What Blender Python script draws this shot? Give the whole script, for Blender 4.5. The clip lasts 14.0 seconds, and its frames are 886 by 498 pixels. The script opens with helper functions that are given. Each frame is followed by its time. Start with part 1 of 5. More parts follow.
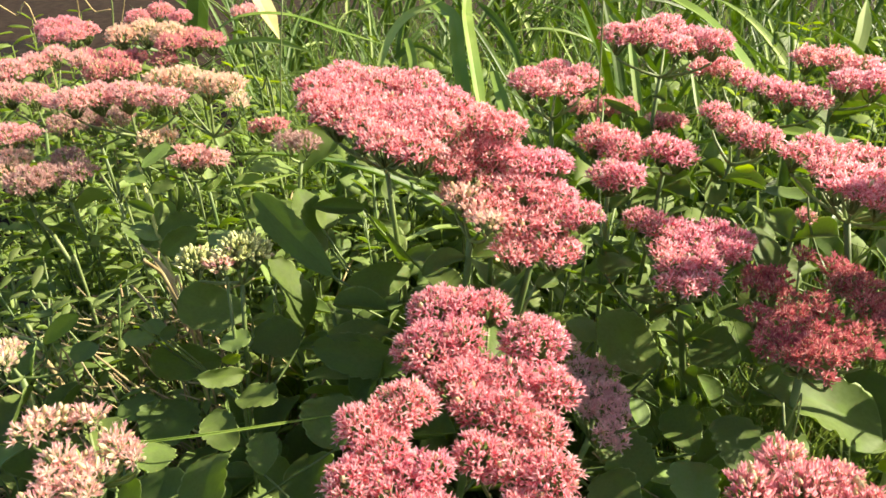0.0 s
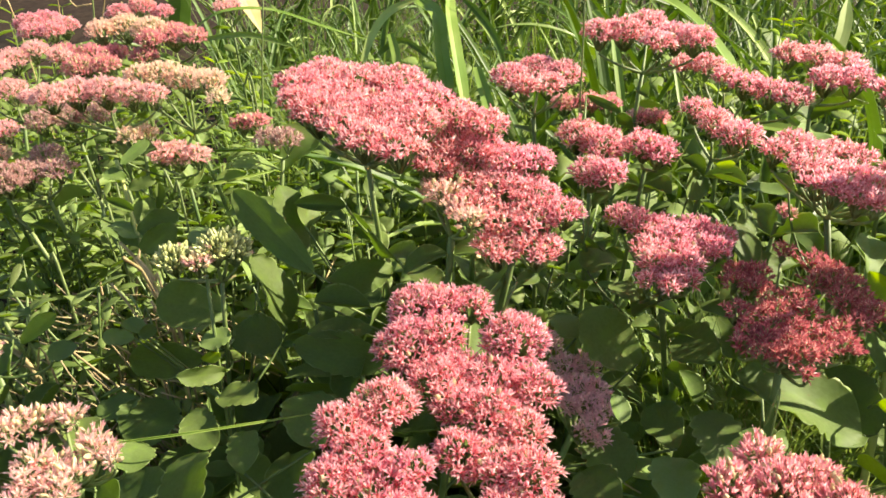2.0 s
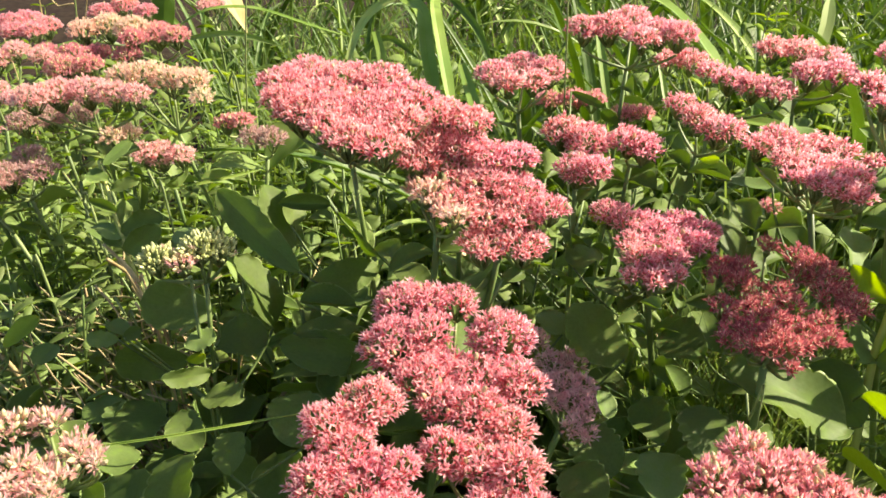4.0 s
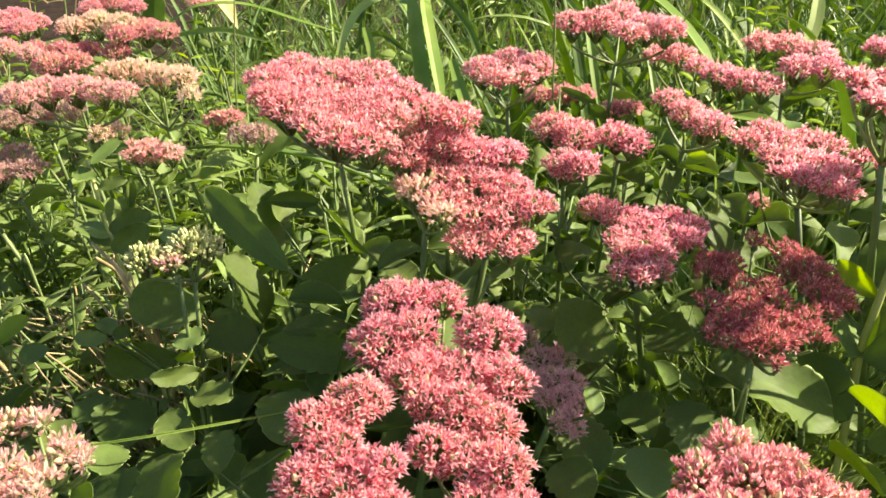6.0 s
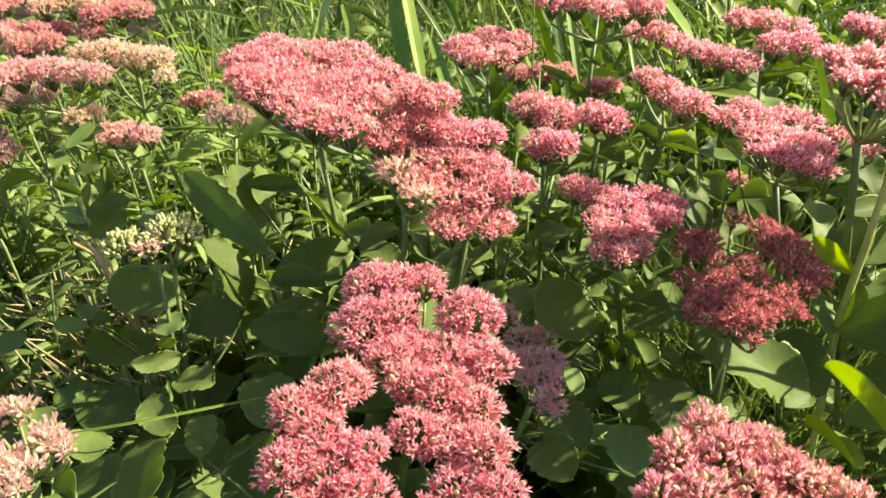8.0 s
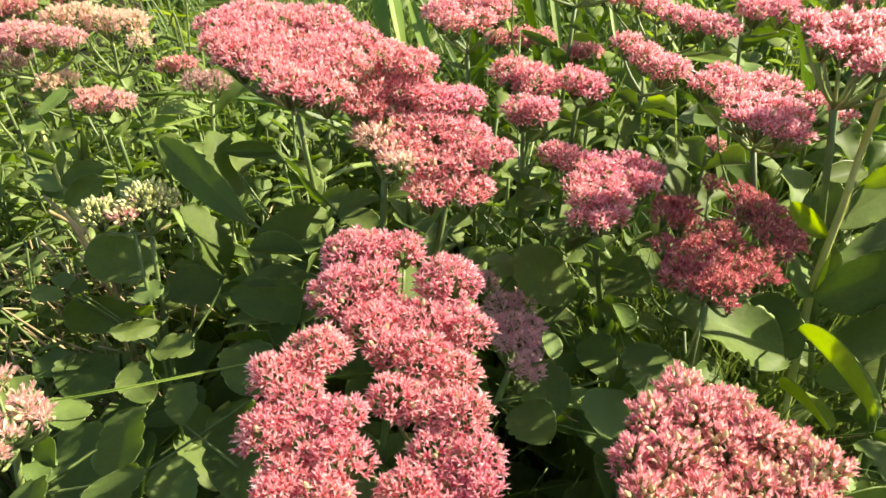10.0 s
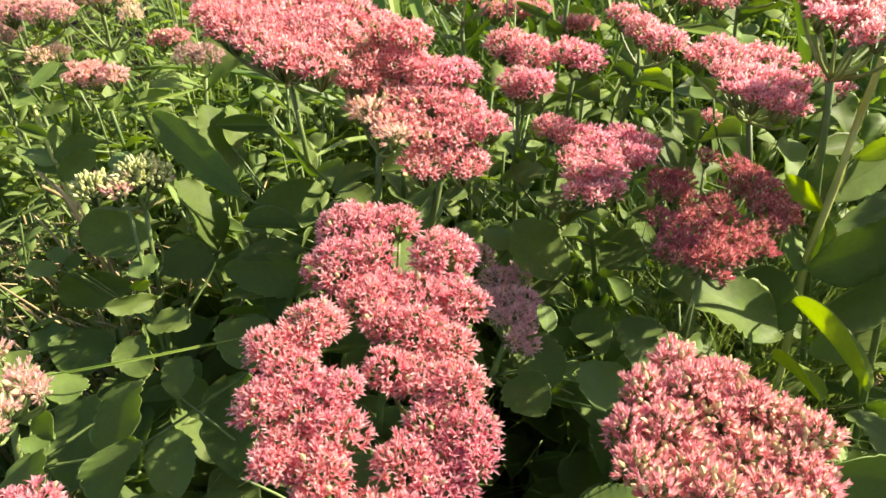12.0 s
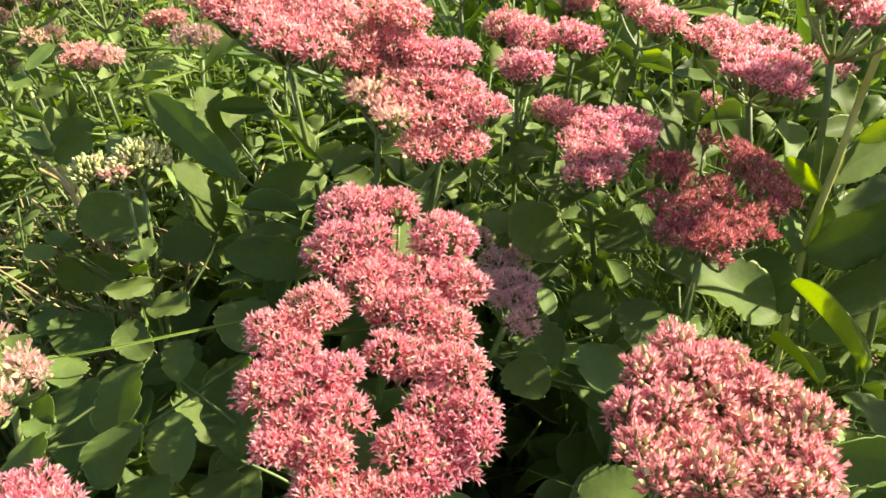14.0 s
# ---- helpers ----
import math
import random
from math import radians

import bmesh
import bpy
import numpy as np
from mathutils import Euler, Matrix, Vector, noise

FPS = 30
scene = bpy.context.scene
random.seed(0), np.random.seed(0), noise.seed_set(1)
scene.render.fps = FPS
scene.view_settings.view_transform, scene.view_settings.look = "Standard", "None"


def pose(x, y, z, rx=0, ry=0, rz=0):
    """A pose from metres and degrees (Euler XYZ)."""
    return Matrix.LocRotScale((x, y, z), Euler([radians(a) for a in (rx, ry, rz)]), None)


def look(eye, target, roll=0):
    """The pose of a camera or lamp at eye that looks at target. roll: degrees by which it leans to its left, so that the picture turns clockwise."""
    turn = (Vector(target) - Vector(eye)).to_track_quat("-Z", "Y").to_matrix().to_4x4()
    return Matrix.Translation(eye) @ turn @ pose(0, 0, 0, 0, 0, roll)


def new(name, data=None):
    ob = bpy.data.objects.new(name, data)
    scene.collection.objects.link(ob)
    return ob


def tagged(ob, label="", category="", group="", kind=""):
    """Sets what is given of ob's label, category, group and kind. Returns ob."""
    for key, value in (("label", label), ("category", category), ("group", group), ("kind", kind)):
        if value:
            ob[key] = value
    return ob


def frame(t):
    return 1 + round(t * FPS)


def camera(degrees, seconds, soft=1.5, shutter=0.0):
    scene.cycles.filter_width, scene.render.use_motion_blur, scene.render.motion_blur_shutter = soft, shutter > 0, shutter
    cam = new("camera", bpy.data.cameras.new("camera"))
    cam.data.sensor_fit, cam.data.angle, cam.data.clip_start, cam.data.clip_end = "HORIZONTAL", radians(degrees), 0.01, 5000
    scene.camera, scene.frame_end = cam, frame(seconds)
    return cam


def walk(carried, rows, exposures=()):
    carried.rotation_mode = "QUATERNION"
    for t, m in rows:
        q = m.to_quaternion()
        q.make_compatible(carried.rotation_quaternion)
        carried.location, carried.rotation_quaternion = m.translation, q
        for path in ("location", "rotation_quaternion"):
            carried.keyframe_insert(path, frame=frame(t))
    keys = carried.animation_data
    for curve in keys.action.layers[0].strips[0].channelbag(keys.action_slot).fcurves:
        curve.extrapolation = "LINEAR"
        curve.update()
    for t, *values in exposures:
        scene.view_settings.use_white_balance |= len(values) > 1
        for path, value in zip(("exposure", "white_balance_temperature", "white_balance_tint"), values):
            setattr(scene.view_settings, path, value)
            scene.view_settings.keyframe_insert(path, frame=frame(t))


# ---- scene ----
cam = camera(59.0, 14.0, soft=1.62)
PATH = [
    (0, (0.002, 0.012, 0.711), (0.016, 1.79, -0.205), -1.1),
    (0.5, (0.002, 0.013, 0.71), (0.025, 1.789, -0.208), -0.9),
    (1, (0.003, 0.013, 0.71), (0.035, 1.787, -0.212), -0.7),
    (1.5, (0.004, 0.014, 0.711), (0.044, 1.786, -0.215), -0.7),
    (2, (0.006, 0.014, 0.711), (0.052, 1.786, -0.216), -0.8),
    (2.5, (0.007, 0.015, 0.712), (0.062, 1.785, -0.218), -0.8),
    (3, (0.008, 0.015, 0.711), (0.07, 1.784, -0.22), -0.9),
    (5.5, (0.012, 0.015, 0.712), (0.094, 1.777, -0.23), -1.1),
    (6, (0.014, 0.015, 0.713), (0.097, 1.775, -0.234), -1.2),
    (6.5, (0.014, 0.015, 0.714), (0.103, 1.769, -0.243), -1.1),
    (7, (0.015, 0.016, 0.715), (0.111, 1.761, -0.257), -1.1),
    (7.5, (0.016, 0.017, 0.716), (0.121, 1.753, -0.271), -1.2),
    (8, (0.017, 0.017, 0.717), (0.136, 1.743, -0.286), -1.3),
    (8.5, (0.018, 0.017, 0.718), (0.152, 1.729, -0.308), -1.2),
    (11, (0.02, 0.016, 0.716), (0.183, 1.678, -0.385), -0.7),
    (11.5, (0.019, 0.016, 0.716), (0.185, 1.668, -0.399), -0.7),
    (12, (0.02, 0.016, 0.716), (0.183, 1.659, -0.413), -0.8),
    (12.5, (0.019, 0.017, 0.716), (0.183, 1.649, -0.428), -0.8),
    (13, (0.019, 0.017, 0.716), (0.183, 1.643, -0.436), -0.7),
    (13.5, (0.018, 0.017, 0.716), (0.186, 1.638, -0.444), -0.7),
    (14, (0.018, 0.017, 0.716), (0.187, 1.633, -0.45), -0.7),
]
walk(cam, [(t, look(eye, target, roll)) for t, eye, target, roll in PATH], exposures=[(0.0, 1.14, 7250, 10), (14.0, 1.14, 7250, 10)])

# ---- light: low autumn sun from the side, clear sky ----
TO_SUN = Vector((0.794, 0.154, 0.588)).normalized()
SUN_HEIGHT = math.asin(TO_SUN.z)
world = bpy.data.worlds.new("sky")
scene.world = world
world.use_nodes = True
sky = world.node_tree.nodes.new("ShaderNodeTexSky")
sky.sky_type, sky.sun_disc = "NISHITA", False
sky.sun_elevation, sky.sun_rotation = SUN_HEIGHT, math.atan2(TO_SUN.x, TO_SUN.y)
backing = world.node_tree.nodes["Background"]
backing.inputs["Strength"].default_value = 0.088
world.node_tree.links.new(sky.outputs["Color"], backing.inputs["Color"])
sun_data = bpy.data.lights.new("sun", "SUN")
sun_data.energy, sun_data.angle, sun_data.color = 6.2, radians(0.6), (1.0, 0.94, 0.84)
sun = new("sun", sun_data)
sun.matrix_world = look(TO_SUN * 20, (0, 0, 0))


# ---- materials ----
def material(name, dark, light, rough=0.5, scale=60.0, through_light=0.0, glow_colour=None, bump=0.0, spec=0.4,
             vary=0.25, island=False, pale=None, pale_amount=0.0, blotch=None, spots=None):
    """A plain natural surface: two tones at two scales, a random tone for each piece, some light let through."""
    mat = bpy.data.materials.new(name)
    mat.use_nodes = True
    nt = mat.node_tree
    N, L = nt.nodes, nt.links
    bsdf, out = N["Principled BSDF"], N["Material Output"]
    co = N.new("ShaderNodeTexCoord")
    fine = N.new("ShaderNodeTexNoise")
    fine.inputs["Scale"].default_value, fine.inputs["Detail"].default_value = scale, 5
    L.new(co.outputs["Object"], fine.inputs["Vector"])
    geo = N.new("ShaderNodeNewGeometry")
    broad = N.new("ShaderNodeTexNoise")
    broad.inputs["Scale"].default_value = 14.0
    L.new(geo.outputs["Position"], broad.inputs["Vector"])
    ramp = N.new("ShaderNodeMix")
    ramp.data_type = "RGBA"
    ramp.inputs[6].default_value, ramp.inputs[7].default_value = (*dark, 1), (*light, 1)
    stretch = N.new("ShaderNodeMapRange")
    stretch.inputs[1].default_value, stretch.inputs[2].default_value = 0.32, 0.68
    L.new(fine.outputs["Fac"], stretch.inputs[0])
    L.new(stretch.outputs[0], ramp.inputs[0])
    colour = ramp.outputs[2]
    if island:
        rnd = geo.outputs["Random Per Island"]
    else:
        info = N.new("ShaderNodeObjectInfo")
        rnd = info.outputs["Random"]
    if pale:
        much = N.new("ShaderNodeMapRange")
        much.inputs[1].default_value, much.inputs[2].default_value = 1 - pale_amount, 1.0
        L.new(rnd, much.inputs[0])
        soft = N.new("ShaderNodeMath")
        soft.operation = "MULTIPLY"
        L.new(much.outputs[0], soft.inputs[0])
        L.new(broad.outputs["Fac"], soft.inputs[1])
        blend = N.new("ShaderNodeMix")
        blend.data_type = "RGBA"
        blend.inputs[7].default_value = (*pale, 1)
        L.new(soft.outputs[0], blend.inputs[0])
        L.new(colour, blend.inputs[6])
        colour = blend.outputs[2]
    for extra, size, low, high in ((blotch, 5.0, 0.50, 0.72), (spots, 26.0, 0.70, 0.74)):
        if extra:
            patch = N.new("ShaderNodeTexNoise")
            patch.inputs["Scale"].default_value, patch.inputs["Detail"].default_value = size, 3
            shift = N.new("ShaderNodeVectorMath")
            shift.operation = "ADD"
            L.new(co.outputs["Object"], shift.inputs[0])
            L.new(rnd, shift.inputs[1])
            L.new(shift.outputs[0], patch.inputs["Vector"])
            limit = N.new("ShaderNodeMapRange")
            limit.inputs[1].default_value, limit.inputs[2].default_value = low, high
            limit.inputs[4].default_value = 0.8
            L.new(patch.outputs["Fac"], limit.inputs[0])
            layer = N.new("ShaderNodeMix")
            layer.data_type = "RGBA"
            layer.inputs[7].default_value = (*extra, 1)
            L.new(limit.outputs[0], layer.inputs[0])
            L.new(colour, layer.inputs[6])
            colour = layer.outputs[2]
    tone = N.new("ShaderNodeHueSaturation")
    span = N.new("ShaderNodeMapRange")
    span.inputs[3].default_value, span.inputs[4].default_value = 1 - vary, 1 + vary
    L.new(rnd, span.inputs[0])
    L.new(span.outputs[0], tone.inputs["Value"])
    hue = N.new("ShaderNodeMapRange")
    hue.inputs[1].default_value, hue.inputs[2].default_value = 0.3, 0.7
    hue.inputs[3].default_value, hue.inputs[4].default_value = 0.488, 0.512
    L.new(broad.outputs["Fac"], hue.inputs[0])
    L.new(hue.outputs[0], tone.inputs["Hue"])
    L.new(colour, tone.inputs["Color"])
    L.new(tone.outputs["Color"], bsdf.inputs["Base Color"])
    bsdf.inputs["Roughness"].default_value = rough
    bsdf.inputs["Specular IOR Level"].default_value = spec
    if bump:
        relief = N.new("ShaderNodeBump")
        relief.inputs["Strength"].default_value, relief.inputs["Distance"].default_value = bump, 0.002
        L.new(fine.outputs["Fac"], relief.inputs["Height"])
        L.new(relief.outputs["Normal"], bsdf.inputs["Normal"])
    if through_light:
        veil = N.new("ShaderNodeBsdfTranslucent")
        if glow_colour:
            warm = N.new("ShaderNodeMix")
            warm.data_type = "RGBA"
            warm.inputs[0].default_value = 0.75
            warm.inputs[7].default_value = (*glow_colour, 1)
            L.new(tone.outputs["Color"], warm.inputs[6])
            L.new(warm.outputs[2], veil.inputs["Color"])
        else:
            L.new(tone.outputs["Color"], veil.inputs["Color"])
        both = N.new("ShaderNodeMixShader")
        both.inputs[0].default_value = through_light
        L.new(bsdf.outputs[0], both.inputs[1])
        L.new(veil.outputs[0], both.inputs[2])
        L.new(both.outputs[0], out.inputs["Surface"])
    return mat


M_PETAL = material("petal_pink", (0.74, 0.14, 0.20), (0.91, 0.34, 0.39), 0.38, 300, 0.62, None, island=True, vary=0.20,
                   pale=(0.95, 0.64, 0.58), pale_amount=0.40)
M_TIP = material("petal_tip_rose", (0.86, 0.31, 0.385), (0.95, 0.58, 0.59), 0.45, 300, 0.62, None, island=True, vary=0.18,
                 pale=(0.97, 0.82, 0.78), pale_amount=0.58)
M_HEART = material("flower_heart", (0.60, 0.08, 0.10), (0.78, 0.22, 0.18), 0.5, 300, 0.3, island=True)
M_BLUSH = material("petal_blush", (0.74, 0.27, 0.32), (0.83, 0.44, 0.43), 0.4, 300, 0.62, None, island=True, vary=0.14,
                   pale=(0.90, 0.80, 0.56), pale_amount=0.4)
M_BLUSH_TIP = material("petal_tip_pink", (0.75, 0.21, 0.28), (0.84, 0.44, 0.45), 0.4, 300, 0.62, None, island=True, vary=0.14,
                       pale=(0.86, 0.76, 0.54), pale_amount=0.36)
M_CREAM = material("petal_cream", (0.90, 0.74, 0.56), (0.94, 0.86, 0.70), 0.4, 300, 0.62, None, island=True, vary=0.12,
                   pale=(0.88, 0.88, 0.56), pale_amount=0.45)
M_CREAM_TIP = material("petal_tip_cream_pink", (0.86, 0.36, 0.40), (0.93, 0.62, 0.57), 0.4, 300, 0.62, None, island=True, vary=0.12,
                       pale=(0.95, 0.90, 0.74), pale_amount=0.5)
M_PEACH = material("petal_peach", (0.90, 0.55, 0.45), (0.94, 0.76, 0.60), 0.4, 300, 0.62, None, island=True, vary=0.14,
                   pale=(0.92, 0.86, 0.62), pale_amount=0.4)
M_PALE = material("petal_pale_pink", (0.86, 0.54, 0.47), (0.92, 0.72, 0.60), 0.4, 300, 0.55, None, island=True, vary=0.14,
                  pale=(0.90, 0.82, 0.58), pale_amount=0.4)
# Rose petals made dark and greyish, so the colour carries these heads' shade.
M_ROSE_SHADED = material("petal_rose_shaded", (0.52, 0.27, 0.25), (0.66, 0.42, 0.38), 0.5, 300, 0.5, None, island=True, vary=0.2,
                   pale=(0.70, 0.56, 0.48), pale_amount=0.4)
M_ROSE = material("petal_pale_rose", (0.87, 0.44, 0.43), (0.94, 0.64, 0.60), 0.4, 300, 0.62, None, island=True, vary=0.14,
                  pale=(0.95, 0.78, 0.70), pale_amount=0.4)
M_MAUVE = material("petal_pale_mauve", (0.86, 0.50, 0.55), (0.95, 0.70, 0.71), 0.4, 300, 0.62, None, island=True, vary=0.14,
                   pale=(0.95, 0.84, 0.80), pale_amount=0.4)
# Deeper rose than the other heads, darkened further to stand in for shade.
M_DEEP_SHADED = material("petal_deep_rose_shaded", (0.40, 0.070, 0.095), (0.70, 0.24, 0.25), 0.38, 300, 0.42, None, island=True, vary=0.2,
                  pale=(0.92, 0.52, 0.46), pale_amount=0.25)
M_CLOSED = material("closed_floret_cream", (0.60, 0.49, 0.26), (0.76, 0.63, 0.40), 0.45, 200, 0.3, None, island=True, vary=0.12)
M_BUD = material("bud_green_white", (0.40, 0.43, 0.14), (0.60, 0.60, 0.29), 0.45, 200, 0.15, None, island=True, vary=0.15)
M_STALK = material("stalk_green", (0.18, 0.245, 0.075), (0.30, 0.37, 0.14), 0.5, 80, 0.2, vary=0.15)
M_STEM = material("stem_green", (0.09, 0.145, 0.035), (0.18, 0.24, 0.07), 0.5, 40, 0.0, vary=0.2, bump=0.2)
# Lighter and yellower stem green, with sunlight on the tall stem put into it.
M_STEM_LIT = material("stem_lit_yellow_green", (0.36, 0.39, 0.08), (0.50, 0.52, 0.16), 0.45, 40, 0.0, vary=0.1, bump=0.15)
M_LEAF = material("leaf_fleshy_green", (0.103, 0.150, 0.040), (0.148, 0.204, 0.062), 0.55, 22, 0.32, (0.66, 0.88, 0.12), bump=0.08,
                  spec=0.15, vary=0.22, pale=(0.24, 0.33, 0.13), pale_amount=0.18,
                  blotch=(0.15, 0.23, 0.045), spots=(0.17, 0.12, 0.05))
M_FRESH = material("leaf_fresh_yellow_green", (0.20, 0.29, 0.040), (0.30, 0.40, 0.075), 0.45, 22, 0.52, (0.84, 0.98, 0.05), bump=0.08,
                   spec=0.3, vary=0.10, spots=(0.20, 0.10, 0.05))
M_SMALL = material("leaf_small_green", (0.175, 0.235, 0.076), (0.275, 0.345, 0.128), 0.55, 40, 0.42, (0.75, 0.95, 0.12), bump=0.08, vary=0.3, spec=0.25)
M_MIXED = material("leaf_mixed_green", (0.140, 0.195, 0.055), (0.228, 0.295, 0.098), 0.55, 30, 0.42, (0.75, 0.95, 0.12), bump=0.08, vary=0.35, island=True, spec=0.25)
M_RIM = material("leaf_rim_pale", (0.17, 0.24, 0.065), (0.27, 0.35, 0.12), 0.5, 60, 0.3, (0.8, 0.95, 0.2), vary=0.2, spec=0.3)
M_STRAP = material("strap_leaf_green", (0.066, 0.118, 0.024), (0.128, 0.205, 0.047), 0.45, 30, 0.30, (0.60, 0.82, 0.10), vary=0.40,
                   pale=(0.50, 0.55, 0.20), pale_amount=0.30, spec=0.25)
M_GRASS = material("grass_green", (0.060, 0.112, 0.023), (0.122, 0.192, 0.047), 0.5, 40, 0.3, (0.4, 0.55, 0.08), island=True, vary=0.4)
M_STRAW = material("dry_straw", (0.28, 0.20, 0.09), (0.52, 0.42, 0.22), 0.7, 60, 0.0, island=True, vary=0.4, bump=0.2)
M_DRY = material("dry_stalk_brown", (0.30, 0.21, 0.09), (0.52, 0.40, 0.20), 0.7, 60, 0.0, vary=0.3, bump=0.3)
M_SOIL = material("soil_dark", (0.016, 0.010, 0.0065), (0.040, 0.027, 0.017), 0.95, 30, 0.0, vary=0.0, bump=1.0, spec=0.1)
# Grey of the path taken almost to black to stand in for shade there.
M_PATH_SHADED = material("path_grey_shaded", (0.012, 0.010, 0.008), (0.026, 0.022, 0.018), 0.95, 60, 0.0, vary=0.0, bump=0.6, spec=0.05)


# ---- builders ----


def mesh_of(name, verts, faces, mats, index=None, smooth=True):
    me = bpy.data.meshes.new(name)
    me.from_pydata([tuple(v) for v in verts], [], [tuple(f) for f in faces])
    for m in mats:
        me.materials.append(m)
    if index is not None:
        me.polygons.foreach_set("material_index", np.asarray(index, dtype=np.int32))
    if smooth:
        me.polygons.foreach_set("use_smooth", np.ones(len(faces), dtype=bool))
    me.update()
    return me


def part(name, me, parent, label="", m=None):
    ob = new(name, me)
    ob.parent = parent
    if m is not None:
        ob.matrix_basis = m
    if label:
        ob["label"] = label
    return ob


def thing(name, x, y, label, category, group="", kind=""):
    ob = new(name)
    ob.empty_display_size = 0.05
    ob.location = (x, y, 0)
    return tagged(ob, label, category, group, kind)


class Soup:
    """Gathers vertices and faces of one mesh."""

    def __bool__(self):
        return True

    def __init__(self):
        self.v, self.f, self.i = [], [], []

    def add(self, verts, faces, index):
        n = len(self.v)
        self.v += [tuple(p) for p in verts]
        self.f += [tuple(k + n for k in face) for face in faces]
        self.i += list(index) if not isinstance(index, int) else [index] * len(faces)

    def tube(self, points, r0, r1, sides=6, index=0):
        pts = [Vector(p) for p in points]
        verts, faces = [], []
        for k, p in enumerate(pts):
            d = (pts[min(k + 1, len(pts) - 1)] - pts[max(k - 1, 0)]).normalized()
            a = d.orthogonal().normalized()
            if abs(d.z) > 0.3:
                a = d.cross(Vector((0, 1, 0))).normalized()
            b = d.cross(a)
            r = r0 + (r1 - r0) * k / (len(pts) - 1)
            for s in range(sides):
                w = 2 * math.pi * s / sides
                verts.append(p + a * (r * math.cos(w)) + b * (r * math.sin(w)))
        for k in range(len(pts) - 1):
            for s in range(sides):
                faces.append((k * sides + s, k * sides + (s + 1) % sides, (k + 1) * sides + (s + 1) % sides, (k + 1) * sides + s))
        faces.append(tuple(range(sides - 1, -1, -1)))
        faces.append(tuple((len(pts) - 1) * sides + s for s in range(sides)))
        self.add(verts, faces, index)

    def mesh(self, name, mats, smooth=True):
        return mesh_of(name, self.v, self.f, mats, self.i, smooth)


def curve_points(a, b, bow, n=6):
    a, b, bow = Vector(a), Vector(b), Vector(bow)
    return [a.lerp(b, k / n) + bow * (4 * (k / n) * (1 - k / n)) for k in range(n + 1)]


# florets: stars of five pointed petals, half open ones and plump buds; radius about 1
def star(rise, length, width, seed):
    r = random.Random(seed)
    soup = Soup()
    turn = r.uniform(0, 6.28)
    for k in range(5):
        a = turn + 2 * math.pi * k / 5 + r.uniform(-0.15, 0.15)
        l, w, up = length * r.uniform(0.85, 1.15), width * r.uniform(0.85, 1.15), rise + r.uniform(-0.12, 0.12)
        c, s = math.cos(a), math.sin(a)

        def at(along, side, h):
            return (c * along - s * side, s * along + c * side, h)

        soup.add([at(0.06, 0.05, 0), at(0.06, -0.05, 0), at(0.50 * l, w, up * 0.62 + 0.06), at(0.48 * l, 0, up * 0.55 - 0.03),
                  at(0.50 * l, -w, up * 0.62 + 0.06), at(l, 0, up)],
                 [(1, 3, 0), (0, 3, 2), (1, 4, 3), (2, 3, 5), (3, 4, 5)], (0, 0, 0, 5, 5))
    for k in range(5):
        a = turn + 2 * math.pi * (k + 0.5) / 5
        c, s = math.cos(a) * 0.12, math.sin(a) * 0.12
        soup.add([(c + 0.07, s, 0), (c - 0.04, s + 0.06, 0), (c - 0.04, s - 0.06, 0), (c * 1.5, s * 1.5, 0.42)],
                 [(0, 1, 3), (1, 2, 3), (2, 0, 3)], 1)
        c, s = math.cos(a), math.sin(a)
        soup.add([(c * 0.2 - s * 0.03, s * 0.2 + c * 0.03, 0.05), (c * 0.2 + s * 0.03, s * 0.2 - c * 0.03, 0.05), (c * 0.52, s * 0.52, 0.62)],
                 [(0, 1, 2)], 2)
    soup.add([(0.10, 0, 0), (-0.05, 0.09, 0), (-0.05, -0.09, 0), (0, 0, -1.5)], [(0, 3, 1), (1, 3, 2), (2, 3, 0)], 3)
    return soup


def bud(fat, tall, seed):
    r = random.Random(seed)
    soup = Soup()
    rings = [(0.45, 0.0), (1.0, 0.35), (0.75, 0.72)]
    verts = [(0, 0, -0.15)]
    for w, h in rings:
        for k in range(5):
            a = 2 * math.pi * (k + r.uniform(-0.08, 0.08)) / 5
            verts.append((math.cos(a) * fat * w, math.sin(a) * fat * w, h * tall))
    verts.append((r.uniform(-0.05, 0.05), r.uniform(-0.05, 0.05), tall))
    faces = [(0, 1 + (k + 1) % 5, 1 + k) for k in range(5)]
    for ring in range(2):
        o = 1 + ring * 5
        faces += [(o + k, o + (k + 1) % 5, o + 5 + (k + 1) % 5, o + 5 + k) for k in range(5)]
    faces += [(11 + k, 11 + (k + 1) % 5, 16) for k in range(5)]
    soup.add(verts, faces, 0)
    soup.add([(0.10, 0, 0), (-0.05, 0.09, 0), (-0.05, -0.09, 0), (0, 0, -1.5)], [(0, 3, 1), (1, 3, 2), (2, 3, 0)], 3)
    return soup


